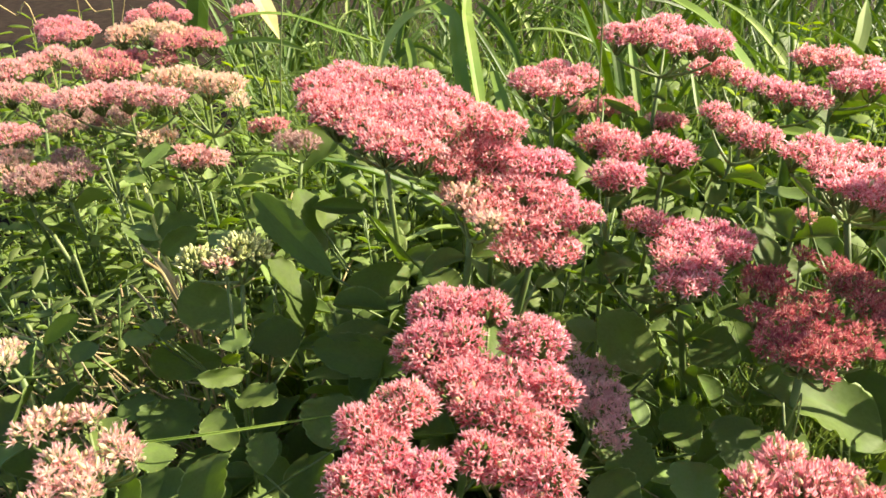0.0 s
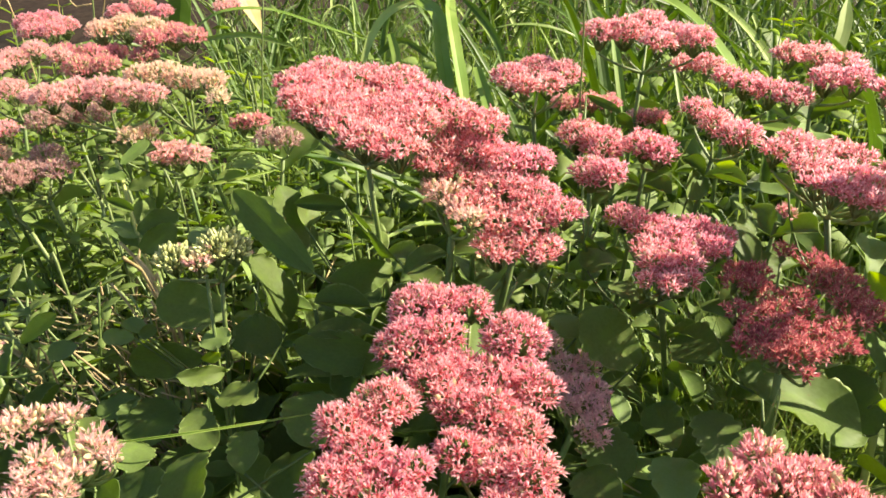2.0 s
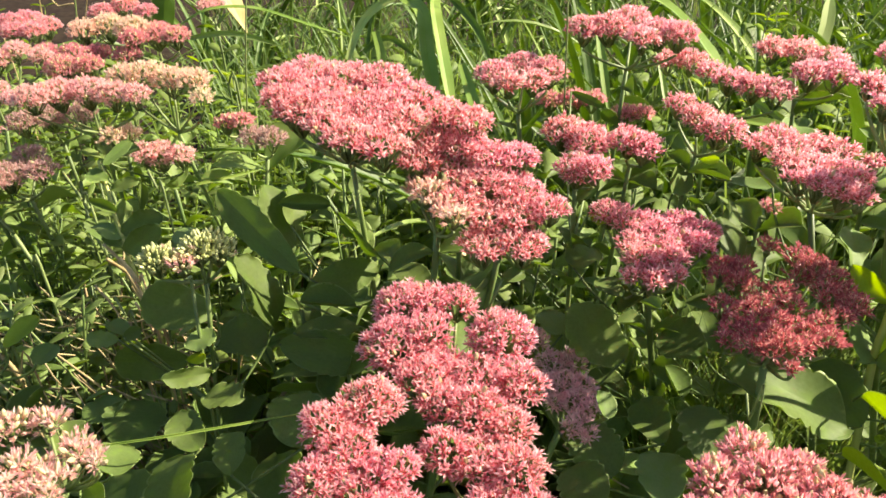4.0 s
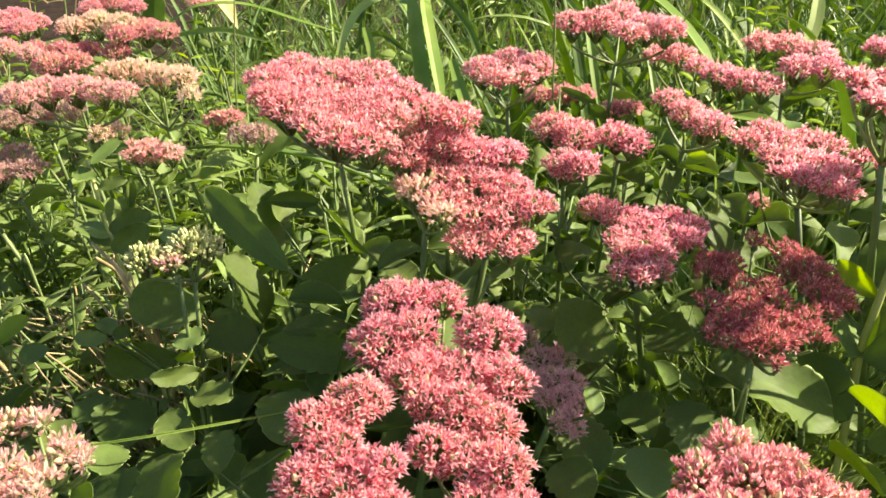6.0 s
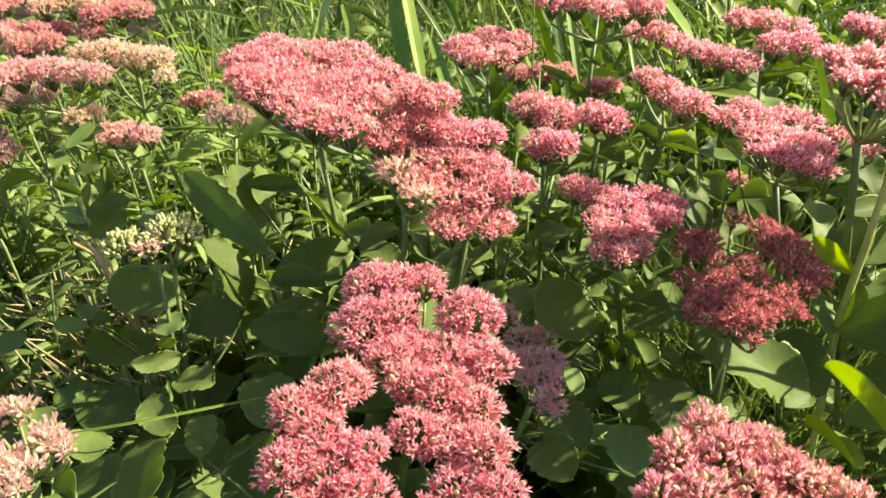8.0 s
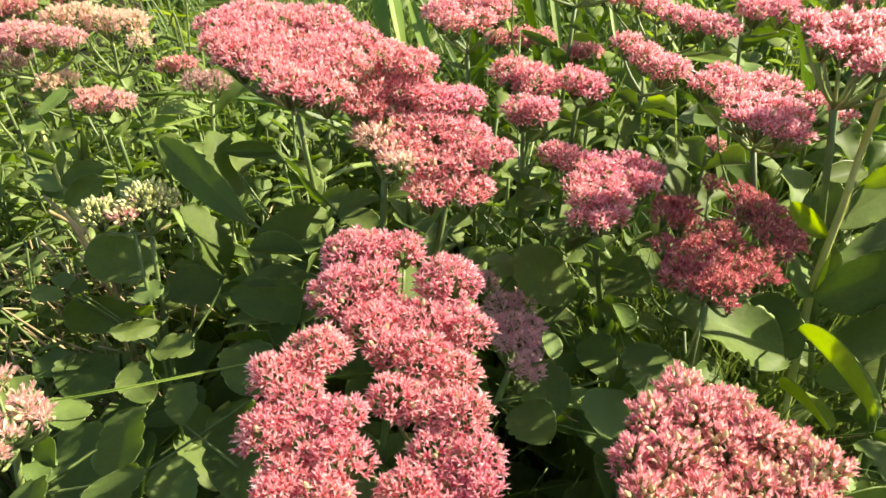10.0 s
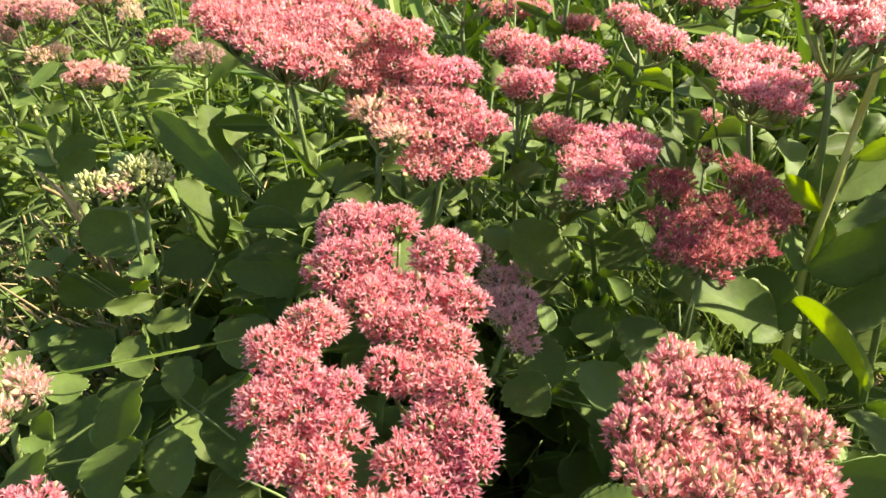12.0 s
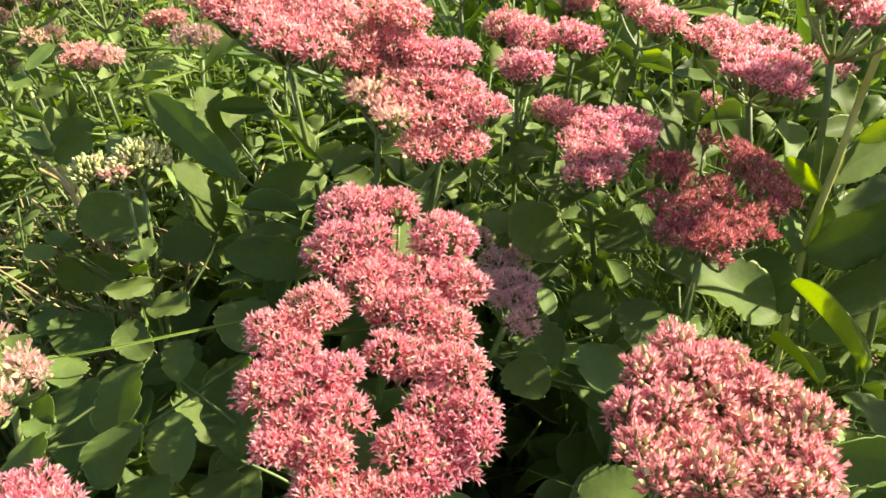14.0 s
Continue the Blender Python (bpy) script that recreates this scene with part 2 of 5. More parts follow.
OPEN = [star(0.55 + 0.18 * (k % 4), 1.08 - 0.11 * (k % 4), 0.150, k) for k in range(8)]
HALF = [star(1.08 + 0.15 * (k % 2), 0.36, 0.135, 20 + k) for k in range(4)]
BUDS = [bud(0.33, 1.15, 40 + k) for k in range(3)]
TINTS = {  # petals, shares of open, half open and bud, floret radius
    "pink": (M_PETAL, (0.80, 0.17, 0.03), 0.0042),
    "blush": (M_BLUSH, (0.16, 0.67, 0.17), 0.0040),
    "cream": (M_CREAM, (0.25, 0.50, 0.25), 0.0044),
    "cream2": (M_PALE, (0.30, 0.50, 0.20), 0.0046),
    "peach": (M_PEACH, (0.28, 0.56, 0.16), 0.0044),
    "dusky": (M_ROSE_SHADED, (0.55, 0.40, 0.05), 0.0045),
    "rose": (M_ROSE, (0.60, 0.36, 0.04), 0.0041),
    "mauve": (M_MAUVE, (0.70, 0.28, 0.02), 0.0039),
    "deep": (M_DEEP_SHADED, (0.78, 0.22, 0.0), 0.0041),
    "closed": (M_ROSE, (0.0, 0.5, 0.5), 0.0040),
    "bud": (M_BUD, (0.0, 0.05, 0.95), 0.0040),
}
FLORET_MESH = {}


def tip_of(tint):
    return {"pink": M_TIP, "blush": M_BLUSH_TIP, "peach": M_PEACH, "rose": M_ROSE, "dusky": M_ROSE_SHADED, "deep": M_DEEP_SHADED, "mauve": M_MAUVE}.get(tint, M_CREAM_TIP)


def floret_mesh(tint, kind, n):
    key = (tint, kind, n)
    if key not in FLORET_MESH:
        petals = TINTS[tint][0]
        soup = (OPEN, HALF, BUDS)[kind][n]
        first = M_CLOSED if kind == 2 and tint != "bud" else petals
        FLORET_MESH[key] = soup.mesh("floret", [first, M_HEART if tint in ("pink", "rose", "deep") else petals, M_CREAM, M_STALK, M_CLOSED,
                                                tip_of(tint)], smooth=kind == 2)
    return FLORET_MESH[key]


def dome_sites(centre, r, tilt, spacing, seed, tall=0.85):
    """Places and directions of the florets on one rounded cyme."""
    q = random.Random(seed)
    span = 0.92 if tall > 0.65 else 0.66
    count = max(4, int(2 * math.pi * r * r * 0.87 * span / spacing ** 2))
    turn = Vector((0, 0, 1)).rotation_difference(tilt.normalized())
    sites = []
    for k in range(count):
        h = 1 - (k + 0.5) / count * span
        a = k * 2.39996 + q.uniform(-0.25, 0.25)
        ring = math.sqrt(max(0, 1 - h * h))
        n = Vector((ring * math.cos(a), ring * math.sin(a), h))
        d = turn @ n
        p = Vector(centre) + turn @ Vector((n.x * r, n.y * r, n.z * r * tall)) + d * q.uniform(-0.0035, 0.0015)
        aim = (d * 0.95 + Vector((0, 0, 0.40)) + Vector((q.uniform(-0.3, 0.3), q.uniform(-0.3, 0.3), 0))).normalized()
        sites.append((p, aim, q))
    return sites


# leaves: length 1 along +y, upper face +z
def leaf_mesh(name, mat, width, teeth, bend, cup, rows=13, thick=0.022, wide_at=0.62, wave=0.0, seed=0, side_bend=0.0, twist=0.0, curl=0.0, fold=0.0,
              count=6, saw=False, blunt=0.60):
    """One leaf; teeth is the depth of the notches, count their number along each edge, saw makes them point forward."""
    r = random.Random(seed)
    cols = (-1.0, -0.93, -0.5, -0.06, 0.06, 0.5, 0.93, 1.0) if rows > 8 else (-1.0, 0.0, 1.0)
    top = []
    phase = r.uniform(0, 6.28)
    shift = (r.uniform(0, 1), r.uniform(0, 1))
    for k in range(rows + 1):
        t = k / rows
        e = math.log(0.5) / math.log(wide_at)
        half = width * 0.5 * max(0.0, math.sin(math.pi * t ** e)) ** blunt + 0.025 * (1 - t) ** 4
        for u in cols:
            notch = 0.0
            if teeth and 0.22 < t < 0.995 and abs(u) > 0.8:
                f = t * count + shift[u > 0] + 0.25 * math.sin(t * 7 + phase)
                f -= math.floor(f)
                notch = teeth * (f if saw else 1 - abs(math.sin(math.pi * f)) ** 0.7) * (1.0 if abs(u) == 1 else 0.55) * min(1.0, (t - 0.22) * 5)
            x = u * half * (1 - notch) + side_bend * t * t
            z = -bend * t * t + cup * u * u * half * 2 + fold * abs(u) * half - 0.016 * math.exp(-(u * 5) ** 2)
            z += wave * math.sin(t * 9 + phase + u * 1.3) * abs(u) + twist * u * half * t * 2 - curl * t ** 5
            z += 0.004 * math.sin(t * 34 - abs(u) * 5) * (1 - abs(u)) * (abs(u) > 0.1)
            top.append((x, t - bend * bend * 0.35 * t ** 3, z))
    n, c, rim = len(top), len(cols), []
    verts = top + [(x * 0.985, y, z - thick * (1 - 0.55 * abs(cols[k % c]))) for k, (x, y, z) in enumerate(top)]
    faces, rib = [], []
    for k in range(rows):
        for j in range(c - 1):
            q = (k * c + j, k * c + j + 1, (k + 1) * c + j + 1, (k + 1) * c + j)
            faces += [q, tuple(n + i for i in reversed(q))]
            edge = c == 8 and j in (0, 6) and 0.2 * rows < k
            rib += [1 if edge else 0, 0]
        a, b = k * c, (k + 1) * c
        rim.append((a, b, n + b, n + a))
        a, b = k * c + c - 1, (k + 1) * c + c - 1
        rim.append((b, a, n + a, n + b))
    return mesh_of(name, verts, faces + rim, [mat, M_RIM], rib + [1] * len(rim))


LEAVES = [leaf_mesh("fleshy_leaf", M_LEAF, (0.52, 0.60, 0.68, 0.74)[k % 4], 0.10, 0.04 + 0.09 * (k % 5), 0.08 + 0.16 * (k % 4), seed=k, wave=0.022, rows=20, count=5, blunt=0.46,
                    wide_at=0.52 + 0.05 * (k % 4), side_bend=0.08 * (k % 3 - 1), twist=0.35 * ((k * 7) % 5 - 2) / 2, curl=0.10 * (k % 3)) for k in range(12)]
LEAVES_FAR = [leaf_mesh("fleshy_leaf_far", M_LEAF, 0.52 + 0.06 * (k % 3), 0.0, 0.1 + 0.1 * (k % 3), 0.2, rows=6, seed=k) for k in range(4)]
SMALL = [leaf_mesh("small_leaf", M_SMALL, 0.30 + 0.06 * (k % 3), 0.0, 0.05 + 0.1 * (k % 3), 0.25, rows=6, seed=k, wide_at=0.55) for k in range(4)]
MARKED = {
    "plain": [leaf_mesh("broad_leaf", M_LEAF, 1.0, 0.16 + 0.03 * k, 0.08 + 0.05 * k, 0.07, rows=30, seed=31 + k, wave=0.05, twist=0.15 - 0.15 * k, wide_at=0.64 - 0.04 * k,
                        count=5 + k, blunt=0.42, curl=0.05 * k) for k in range(3)],
    "toothed": [leaf_mesh("toothed_leaf", M_LEAF, 1.0, 0.15, 0.06 + 0.06 * k, 0.06, rows=42, seed=41 + k, wave=0.02, twist=-0.15 + 0.2 * k, curl=0.06, wide_at=0.54, count=8, saw=True)
                for k in range(2)],
    "flat": [leaf_mesh("flat_leaf", M_LEAF, 1.0, 0.14, 0.03, 0.01, rows=36, seed=45, wave=0.012, wide_at=0.58, count=7, saw=True, blunt=0.5)],
    "round": [leaf_mesh("round_leaf", M_LEAF, 1.0, 0.05, 0.06, 0.12, rows=20, seed=33, wide_at=0.55, count=3, blunt=0.42)],
    "folded": [leaf_mesh("folded_leaf", M_FRESH, 1.0, 0.13, 0.10, 0.0, rows=40, seed=35, wide_at=0.5, fold=0.26, count=9, saw=True)],
    "long": [leaf_mesh("long_leaf", M_LEAF, 1.0, 0.06, 0.12 + 0.1 * k, 0.30, rows=24, seed=34 + k, wide_at=0.5, count=5) for k in range(2)],
    "fresh": [leaf_mesh("fresh_leaf", M_FRESH, 1.0, 0.13, 0.10, 0.10, rows=30, seed=36, wave=0.02, wide_at=0.58, count=6)],
}


def leaf_pose(base, tip, up=(0, 0, 1), width=None):
    base, tip = Vector(base), Vector(tip)
    y = (tip - base)
    length = y.length
    y.normalize()
    x = y.cross(Vector(up)).normalized()
    z = x.cross(y)
    rot = Matrix((x, y, z)).transposed().to_4x4()
    w = length if width is None else width
    return Matrix.Translation(base) @ rot @ Matrix.Diagonal((w, length, max(length * 0.9, 0.6 * w), 1))


def foliage(plant, axis, q, sizes, kinds, first=0.06, last=0.98, step=0.034, lift=0.45, name="leaf", joined=False, into=None):
    """Leaves in whorls up a stem given by its axis points, relative to the plant's foot."""
    total = sum((axis[k + 1] - axis[k]).length for k in range(len(axis) - 1))
    count = max(2, int(total * (last - first) / step))
    turn, whole = q.uniform(0, 6.28), Soup()
    for k in range(count):
        t = first + (last - first) * k / max(1, count - 1)
        s = t * (len(axis) - 1)
        i = min(int(s), len(axis) - 2)
        p = axis[i].lerp(axis[i + 1], s - i)
        turn += 1.15 + q.uniform(-0.3, 0.3)
        size = sizes[0] + (sizes[1] - sizes[0]) * t
        for a in (turn, turn + math.pi + q.uniform(-0.4, 0.4)):
            l = size * q.uniform(0.75, 1.2)
            rise = lift + q.uniform(-0.4, 0.35)
            d = Vector((math.cos(a) * math.cos(rise), math.sin(a) * math.cos(rise), math.sin(rise)))
            up = Vector((q.uniform(-0.5, 0.5), q.uniform(-0.5, 0.5), 1))
            me, m = q.choice(kinds), leaf_pose(p + d * 0.002, p + d * l, up)
            if into:
                into.add([plant + m @ v.co for v in me.vertices], [tuple(f.vertices) for f in me.polygons], 0)
            elif joined:
                whole.add([m @ v.co for v in me.vertices], [tuple(f.vertices) for f in me.polygons], 0)
            else:
                part(name, me, plant, "", m)
    if joined and not into:
        part("foliage", whole.mesh("foliage", [M_MIXED]), plant)


def stonecrop(tint, lobes, label, seed, foot=None, lean=(0.0, -0.12), single=0, tall=0.85, spread=1.0, leaf_size=(0.070, 0.046), thick=0.0033, leafy=0.97):
    """One stonecrop: stem, leaves and a head of rounded cymes; lobes are (x, y, z, radius)."""
    q = random.Random(seed)
    cx = sum(l[0] for l in lobes) / len(lobes)
    cy = sum(l[1] for l in lobes) / len(lobes)
    cz = sum(l[2] for l in lobes) / len(lobes)
    wide = max(math.hypot(l[0] - cx, l[1] - cy) for l in lobes) + lobes[0][3]
    if foot is None:
        foot = (cx + q.uniform(-0.07, 0.07), cy + q.uniform(-0.02, 0.10))
    if cx < -0.15 and cy > 0.5:
        leaf_size = (0.044, 0.030)
    plant = thing("stonecrop", foot[0], foot[1], label, "plant", "stonecrops in the bed")
    o = Vector((foot[0], foot[1], 0))
    fork = Vector((cx, cy + 0.012, cz - 0.42 * wide - 0.014))
    axis = curve_points((0, 0, 0), fork - o, (q.uniform(-0.012, 0.012), q.uniform(-0.012, 0.012), 0), 8)
    soup = Soup()
    thick = thick if cy < 0.5 else min(thick, 0.0025)
    soup.tube(axis, thick, thick * 0.75, 8)
    part("stem", soup.mesh("stem", [M_STEM]), plant)
    foliage(plant, axis, q, leaf_size, LEAVES if cy < 0.80 else LEAVES_FAR, first=0.12, last=leafy, joined=cy > 0.68)
    branches = Soup()
    tilt = Vector((lean[0], lean[1], 1))
    petals, shares, radius = TINTS[tint]
    lobes = [(x, y, z, r * spread) for x, y, z, r in lobes]
    if cy > 0.62:
        radius, tall = radius * 0.92, min(tall, 0.76)
        lobes = [(x, y, z, r * 1.12) for x, y, z, r in lobes]
    holder = part("flower_head", None, plant)
    clusters = []
    for n, (x, y, z, r) in enumerate(lobes):
        c = Vector((x, y, z + q.uniform(-0.004, 0.004) * tall - 0.2 * r)) - o
        hub = c - tilt.normalized() * (r * 0.75 + 0.004)
        branches.tube(curve_points(fork - o, hub, Vector((hub.x - (fork - o).x, hub.y - (fork - o).y, 0)) * 0.12, 4), 0.0015, 0.0010, 5)
        cluster = Soup()
        spacing = radius * {"blush": 0.64, "deep": 0.86, "bud": 0.66, "closed": 0.66, "cream2": 0.80}.get(tint, 0.84)
        for p, aim, qq in dome_sites(c, r, tilt, spacing, seed * 100 + n, tall):
            if qq.random() < (0.4 if cy < 0.62 else 0.16):
                branches.tube([hub.lerp(p, 0.1), hub.lerp(p, 0.55) + Vector((0, 0, -0.001)), p - aim * radius], 0.0008, 0.0005, 3)
            kind = qq.choices((0, 1, 2), shares)[0]
            pick = qq.randrange(len((OPEN, HALF, BUDS)[kind]))
            m = Matrix.Translation(p) @ Vector((0, 0, 1)).rotation_difference(aim).to_matrix().to_4x4() @ Matrix.Rotation(qq.uniform(0, 6.28), 4, "Z") \
                @ Matrix.Scale(radius * qq.uniform(0.82, 1.2), 4)
            if single > 0:
                clusters.append((floret_mesh(tint, kind, pick), m))
                single -= 1
                continue
            form = (OPEN, HALF, BUDS)[kind][pick]
            co = np.asarray(form.v) @ np.asarray(m.to_3x3()).T + np.asarray(m.translation)
            index = form.i
            if kind == 2 and tint != "bud":
                index = [4 if k == 0 else k for k in form.i]
            cluster.add(co.tolist(), form.f, index)
        if cluster.f:
            clusters.append((cluster.mesh("cyme", [petals, M_HEART if tint in ("pink", "rose", "deep") else petals, M_CREAM, M_STALK, M_CLOSED, tip_of(tint)], smooth=False), None))
    holder_mesh = branches.mesh("flower_head", [M_STALK])
    bpy.data.objects.remove(holder)
    holder = part("flower_head", holder_mesh, plant, "branched pale green flower stalks")
    for me, m in clusters:
        part("floret" if m is not None else "cyme", me, holder, "", m)
    return plant, axis


def leafy_stem(x, y, height, label, seed, size=(0.07, 0.045), kinds=None, lean=0.03, step=0.034, category="plant", group="leafy stonecrop stems",
               name="leafy_stonecrop", thick=0.0028, lift=0.45, joined=False, into=None):
    q = random.Random(seed)
    plant = Vector((x, y, 0)) if into else thing(name, x, y, label, category, group)
    axis = curve_points((0, 0, 0), (q.uniform(-lean, lean), q.uniform(-lean, lean), height), (q.uniform(-0.01, 0.01), q.uniform(-0.01, 0.01), 0), 6)
    soup = Soup()
    if into:
        into.tube([plant + p for p in axis], thick, thick * 0.6, 4)
    else:
        soup.tube(axis, thick, thick * 0.6, 6)
        part("stem", soup.mesh("stem", [M_STEM]), plant)
    foliage(plant, axis, q, size, kinds or LEAVES, first=0.1, last=1.0, step=step, lift=lift, joined=joined, into=into)
    return plant, axis


def bare_stem(points, radius, label, name="leafy_stonecrop"):
    """A thick stem through points, from the ground up, to carry single leaves."""
    pts = [Vector(p) for p in points]
    plant = thing(name, pts[0].x, pts[0].y, label, "plant", "leafy stonecrop stems")
    o = Vector((pts[0].x, pts[0].y, 0))
    axis = []
    for k in range(len(pts) - 1):
        axis += [pts[k].lerp(pts[k + 1], s / 5) - o for s in range(5)]
    axis.append(pts[-1] - o)
    soup = Soup()
    soup.tube(axis, radius, radius * 0.75, 10)
    part("stem", soup.mesh("stem", [M_STEM_LIT]), plant)
    return plant, axis


def leaf_between(owner, base, tip, width, kind="plain", up=(0, 0, 1), label=""):
    """One leaf from base to tip, on a short side shoot from its plant's stem."""
    plant, axis = owner
    o = Vector((plant.location.x, plant.location.y, 0))
    b, e = Vector(base) - o, Vector(tip) - o
    low = b.z - 0.8 * min((p.xy - b.xy).length for p in axis)
    near = min(axis, key=lambda p: abs(p.z - low) + (p.xy - b.xy).length)
    if (near - b).length > 0.006:
        soup = Soup()
        soup.tube(curve_points(near, b, (0, 0.012, -0.012), 6), 0.0012, 0.0009, 6)
        part("side_shoot", soup.mesh("side_shoot", [M_STEM]), plant)
    forms = MARKED[kind]
    part("leaf", forms[int(abs(e.x + e.z) * 7919) % len(forms)], plant, label, leaf_pose(b, e, up, width))


# ---- ground ----
def ground():
    steps = [-60, -20, -8, -4, -2.4] + [-1.6 + 0.1 * k for k in range(33)] + [2.4, 4, 8, 20, 60]
    verts, faces = [], []
    for y in steps:
        for x in steps:
            z = 0.03 * (noise.noise(Vector((x * 3, y * 3 + 1, 0)))) if abs(x) < 5 and abs(y) < 5 else 0.0
            verts.append((x, y + 1.0, z - 0.02))
    n = len(steps)
    for j in range(n - 1):
        for i in range(n - 1):
            faces.append((j * n + i, j * n + i + 1, (j + 1) * n + i + 1, (j + 1) * n + i))
    ob = new("ground", mesh_of("ground", verts, faces, [M_SOIL]))
    tagged(ob, "dark brown bare soil of the flower bed", "ground", "", "structure")


ground()

# ---- stonecrops, head by head ----
near_top = stonecrop('pink', [
    (0.002, 0.432, 0.452, 0.0165), (0.016, 0.428, 0.455, 0.011), (0.015, 0.403, 0.45, 0.0119), (0.033, 0.426, 0.455, 0.0116), (0.058, 0.399, 0.447, 0.017),
    (-0.004, 0.401, 0.445, 0.0189), (0.013, 0.37, 0.441, 0.0156), (0.04, 0.369, 0.44, 0.0181), (0.064, 0.362, 0.443, 0.0131), (0.039, 0.342, 0.438, 0.0135),
    (0.02, 0.349, 0.44, 0.0116), (0.022, 0.385, 0.44, 0.0110)],
    'rosy pink stonecrop with an open flat flower head', 1, foot=(0.0, 0.46), single=150, spread=1.08, leafy=0.66)
near_left = stonecrop('pink', [
    (-0.017, 0.345, 0.443, 0.0144), (-0.039, 0.333, 0.442, 0.0125), (-0.028, 0.315, 0.437, 0.0138), (-0.042, 0.3, 0.434, 0.0128), (-0.019, 0.295, 0.433, 0.0145),
    (-0.004, 0.303, 0.438, 0.0099), (-0.006, 0.28, 0.431, 0.0131), (-0.03, 0.274, 0.428, 0.0131), (-0.014, 0.261, 0.426, 0.0129), (-0.037, 0.265, 0.429, 0.0087)],
    'rosy pink stonecrop with an open flat flower head', 2, single=150, spread=1.08, leafy=0.66)
near_right = stonecrop('pink', [
    (0.055, 0.33, 0.438, 0.0118), (0.021, 0.319, 0.436, 0.0122), (0.04, 0.311, 0.433, 0.0143), (0.056, 0.3, 0.434, 0.0119), (0.059, 0.275, 0.429, 0.0115),
    (0.041, 0.283, 0.429, 0.0132), (0.025, 0.263, 0.426, 0.0121), (0.046, 0.258, 0.425, 0.0128), (0.059, 0.257, 0.428, 0.0075), (0.035, 0.247, 0.424, 0.009)],
    'rosy pink stonecrop with an open flat flower head', 3, foot=(0.0, 0.38), single=150, spread=1.08, leafy=0.66)
near_front = stonecrop('pink', [
    (-0.015, 0.243, 0.418, 0.0127), (0.006, 0.239, 0.419, 0.0118), (0.023, 0.237, 0.419, 0.0104), (-0.005, 0.229, 0.418, 0.0129), (0.015, 0.225, 0.419, 0.0115)],
    'rosy pink stonecrop with an open flat flower head', 4, leaf_size=(0.05, 0.02), single=40, spread=1.08)
mauve = stonecrop('mauve', [
    (0.097, 0.500, 0.372, 0.0094), (0.105, 0.474, 0.372, 0.0115), (0.120, 0.476, 0.372, 0.0099), (0.109, 0.447, 0.372, 0.0111), (0.095, 0.452, 0.372, 0.0087),
    (0.122, 0.446, 0.372, 0.0095), (0.112, 0.426, 0.372, 0.0099), (0.100, 0.430, 0.372, 0.0077), (0.121, 0.422, 0.372, 0.0076), (0.112, 0.406, 0.372, 0.0081),
    (0.104, 0.401, 0.372, 0.0059), (0.114, 0.397, 0.372, 0.0051)],
    'pale mauve stonecrop head in the shade of its neighbours', 5, foot=(0.03, 0.50), leafy=0.66)
mid_back = stonecrop('pink', [
    (-0.057, 0.55, 0.552, 0.0169), (-0.029, 0.543, 0.551, 0.0173), (-0.003, 0.532, 0.55, 0.0163), (-0.075, 0.54, 0.551, 0.0152), (-0.046, 0.506, 0.545, 0.0144),
    (-0.023, 0.502, 0.543, 0.0156), (-0.079, 0.568, 0.556, 0.0166), (-0.062, 0.586, 0.559, 0.017), (-0.037, 0.572, 0.556, 0.0181), (-0.011, 0.565, 0.555, 0.0179),
    (0.011, 0.543, 0.553, 0.0159), (-0.065, 0.532, 0.548, 0.0172), (-0.042, 0.531, 0.548, 0.0178), (-0.019, 0.522, 0.546, 0.0175), (0.004, 0.509, 0.546, 0.0151),
    (-0.031, 0.487, 0.541, 0.0139), (-0.009, 0.483, 0.539, 0.0152)],
    'rosy pink stonecrop with an open flat flower head', 6, tall=0.6, spread=1.12, leafy=0.84)
mid_centre = stonecrop('pink', [
    (0.032, 0.546, 0.537, 0.0147), (0.052, 0.542, 0.534, 0.0147), (0.024, 0.54, 0.523, 0.0177), (0.046, 0.536, 0.521, 0.0169), (0.014, 0.528, 0.512, 0.016),
    (0.037, 0.523, 0.505, 0.0175), (0.082, 0.523, 0.515, 0.0146), (0.063, 0.524, 0.515, 0.0145)],
    'rosy pink stonecrop with an open flat flower head', 7, tall=0.55, spread=1.14, leafy=0.84)
mid_front = stonecrop('pink', [
    (0.059, 0.505, 0.501, 0.0171), (0.081, 0.498, 0.5, 0.0156), (0.097, 0.474, 0.494, 0.0109), (0.057, 0.479, 0.489, 0.0166), (0.079, 0.477, 0.489, 0.0159),
    (0.053, 0.46, 0.48, 0.0148), (0.078, 0.455, 0.477, 0.0148), (0.04, 0.487, 0.496, 0.0138)],
    'rosy pink stonecrop with an open flat flower head', 8, tall=0.55, spread=1.12, leafy=0.84)
mid_cream = stonecrop('cream2', [
    (0.015, 0.518, 0.496, 0.0108), (0.021, 0.501, 0.495, 0.012), (0.03, 0.48, 0.496, 0.0101), (0.034, 0.461, 0.498, 0.0077)],
    'cream and pink stonecrop head just opening above broad leaves', 9)
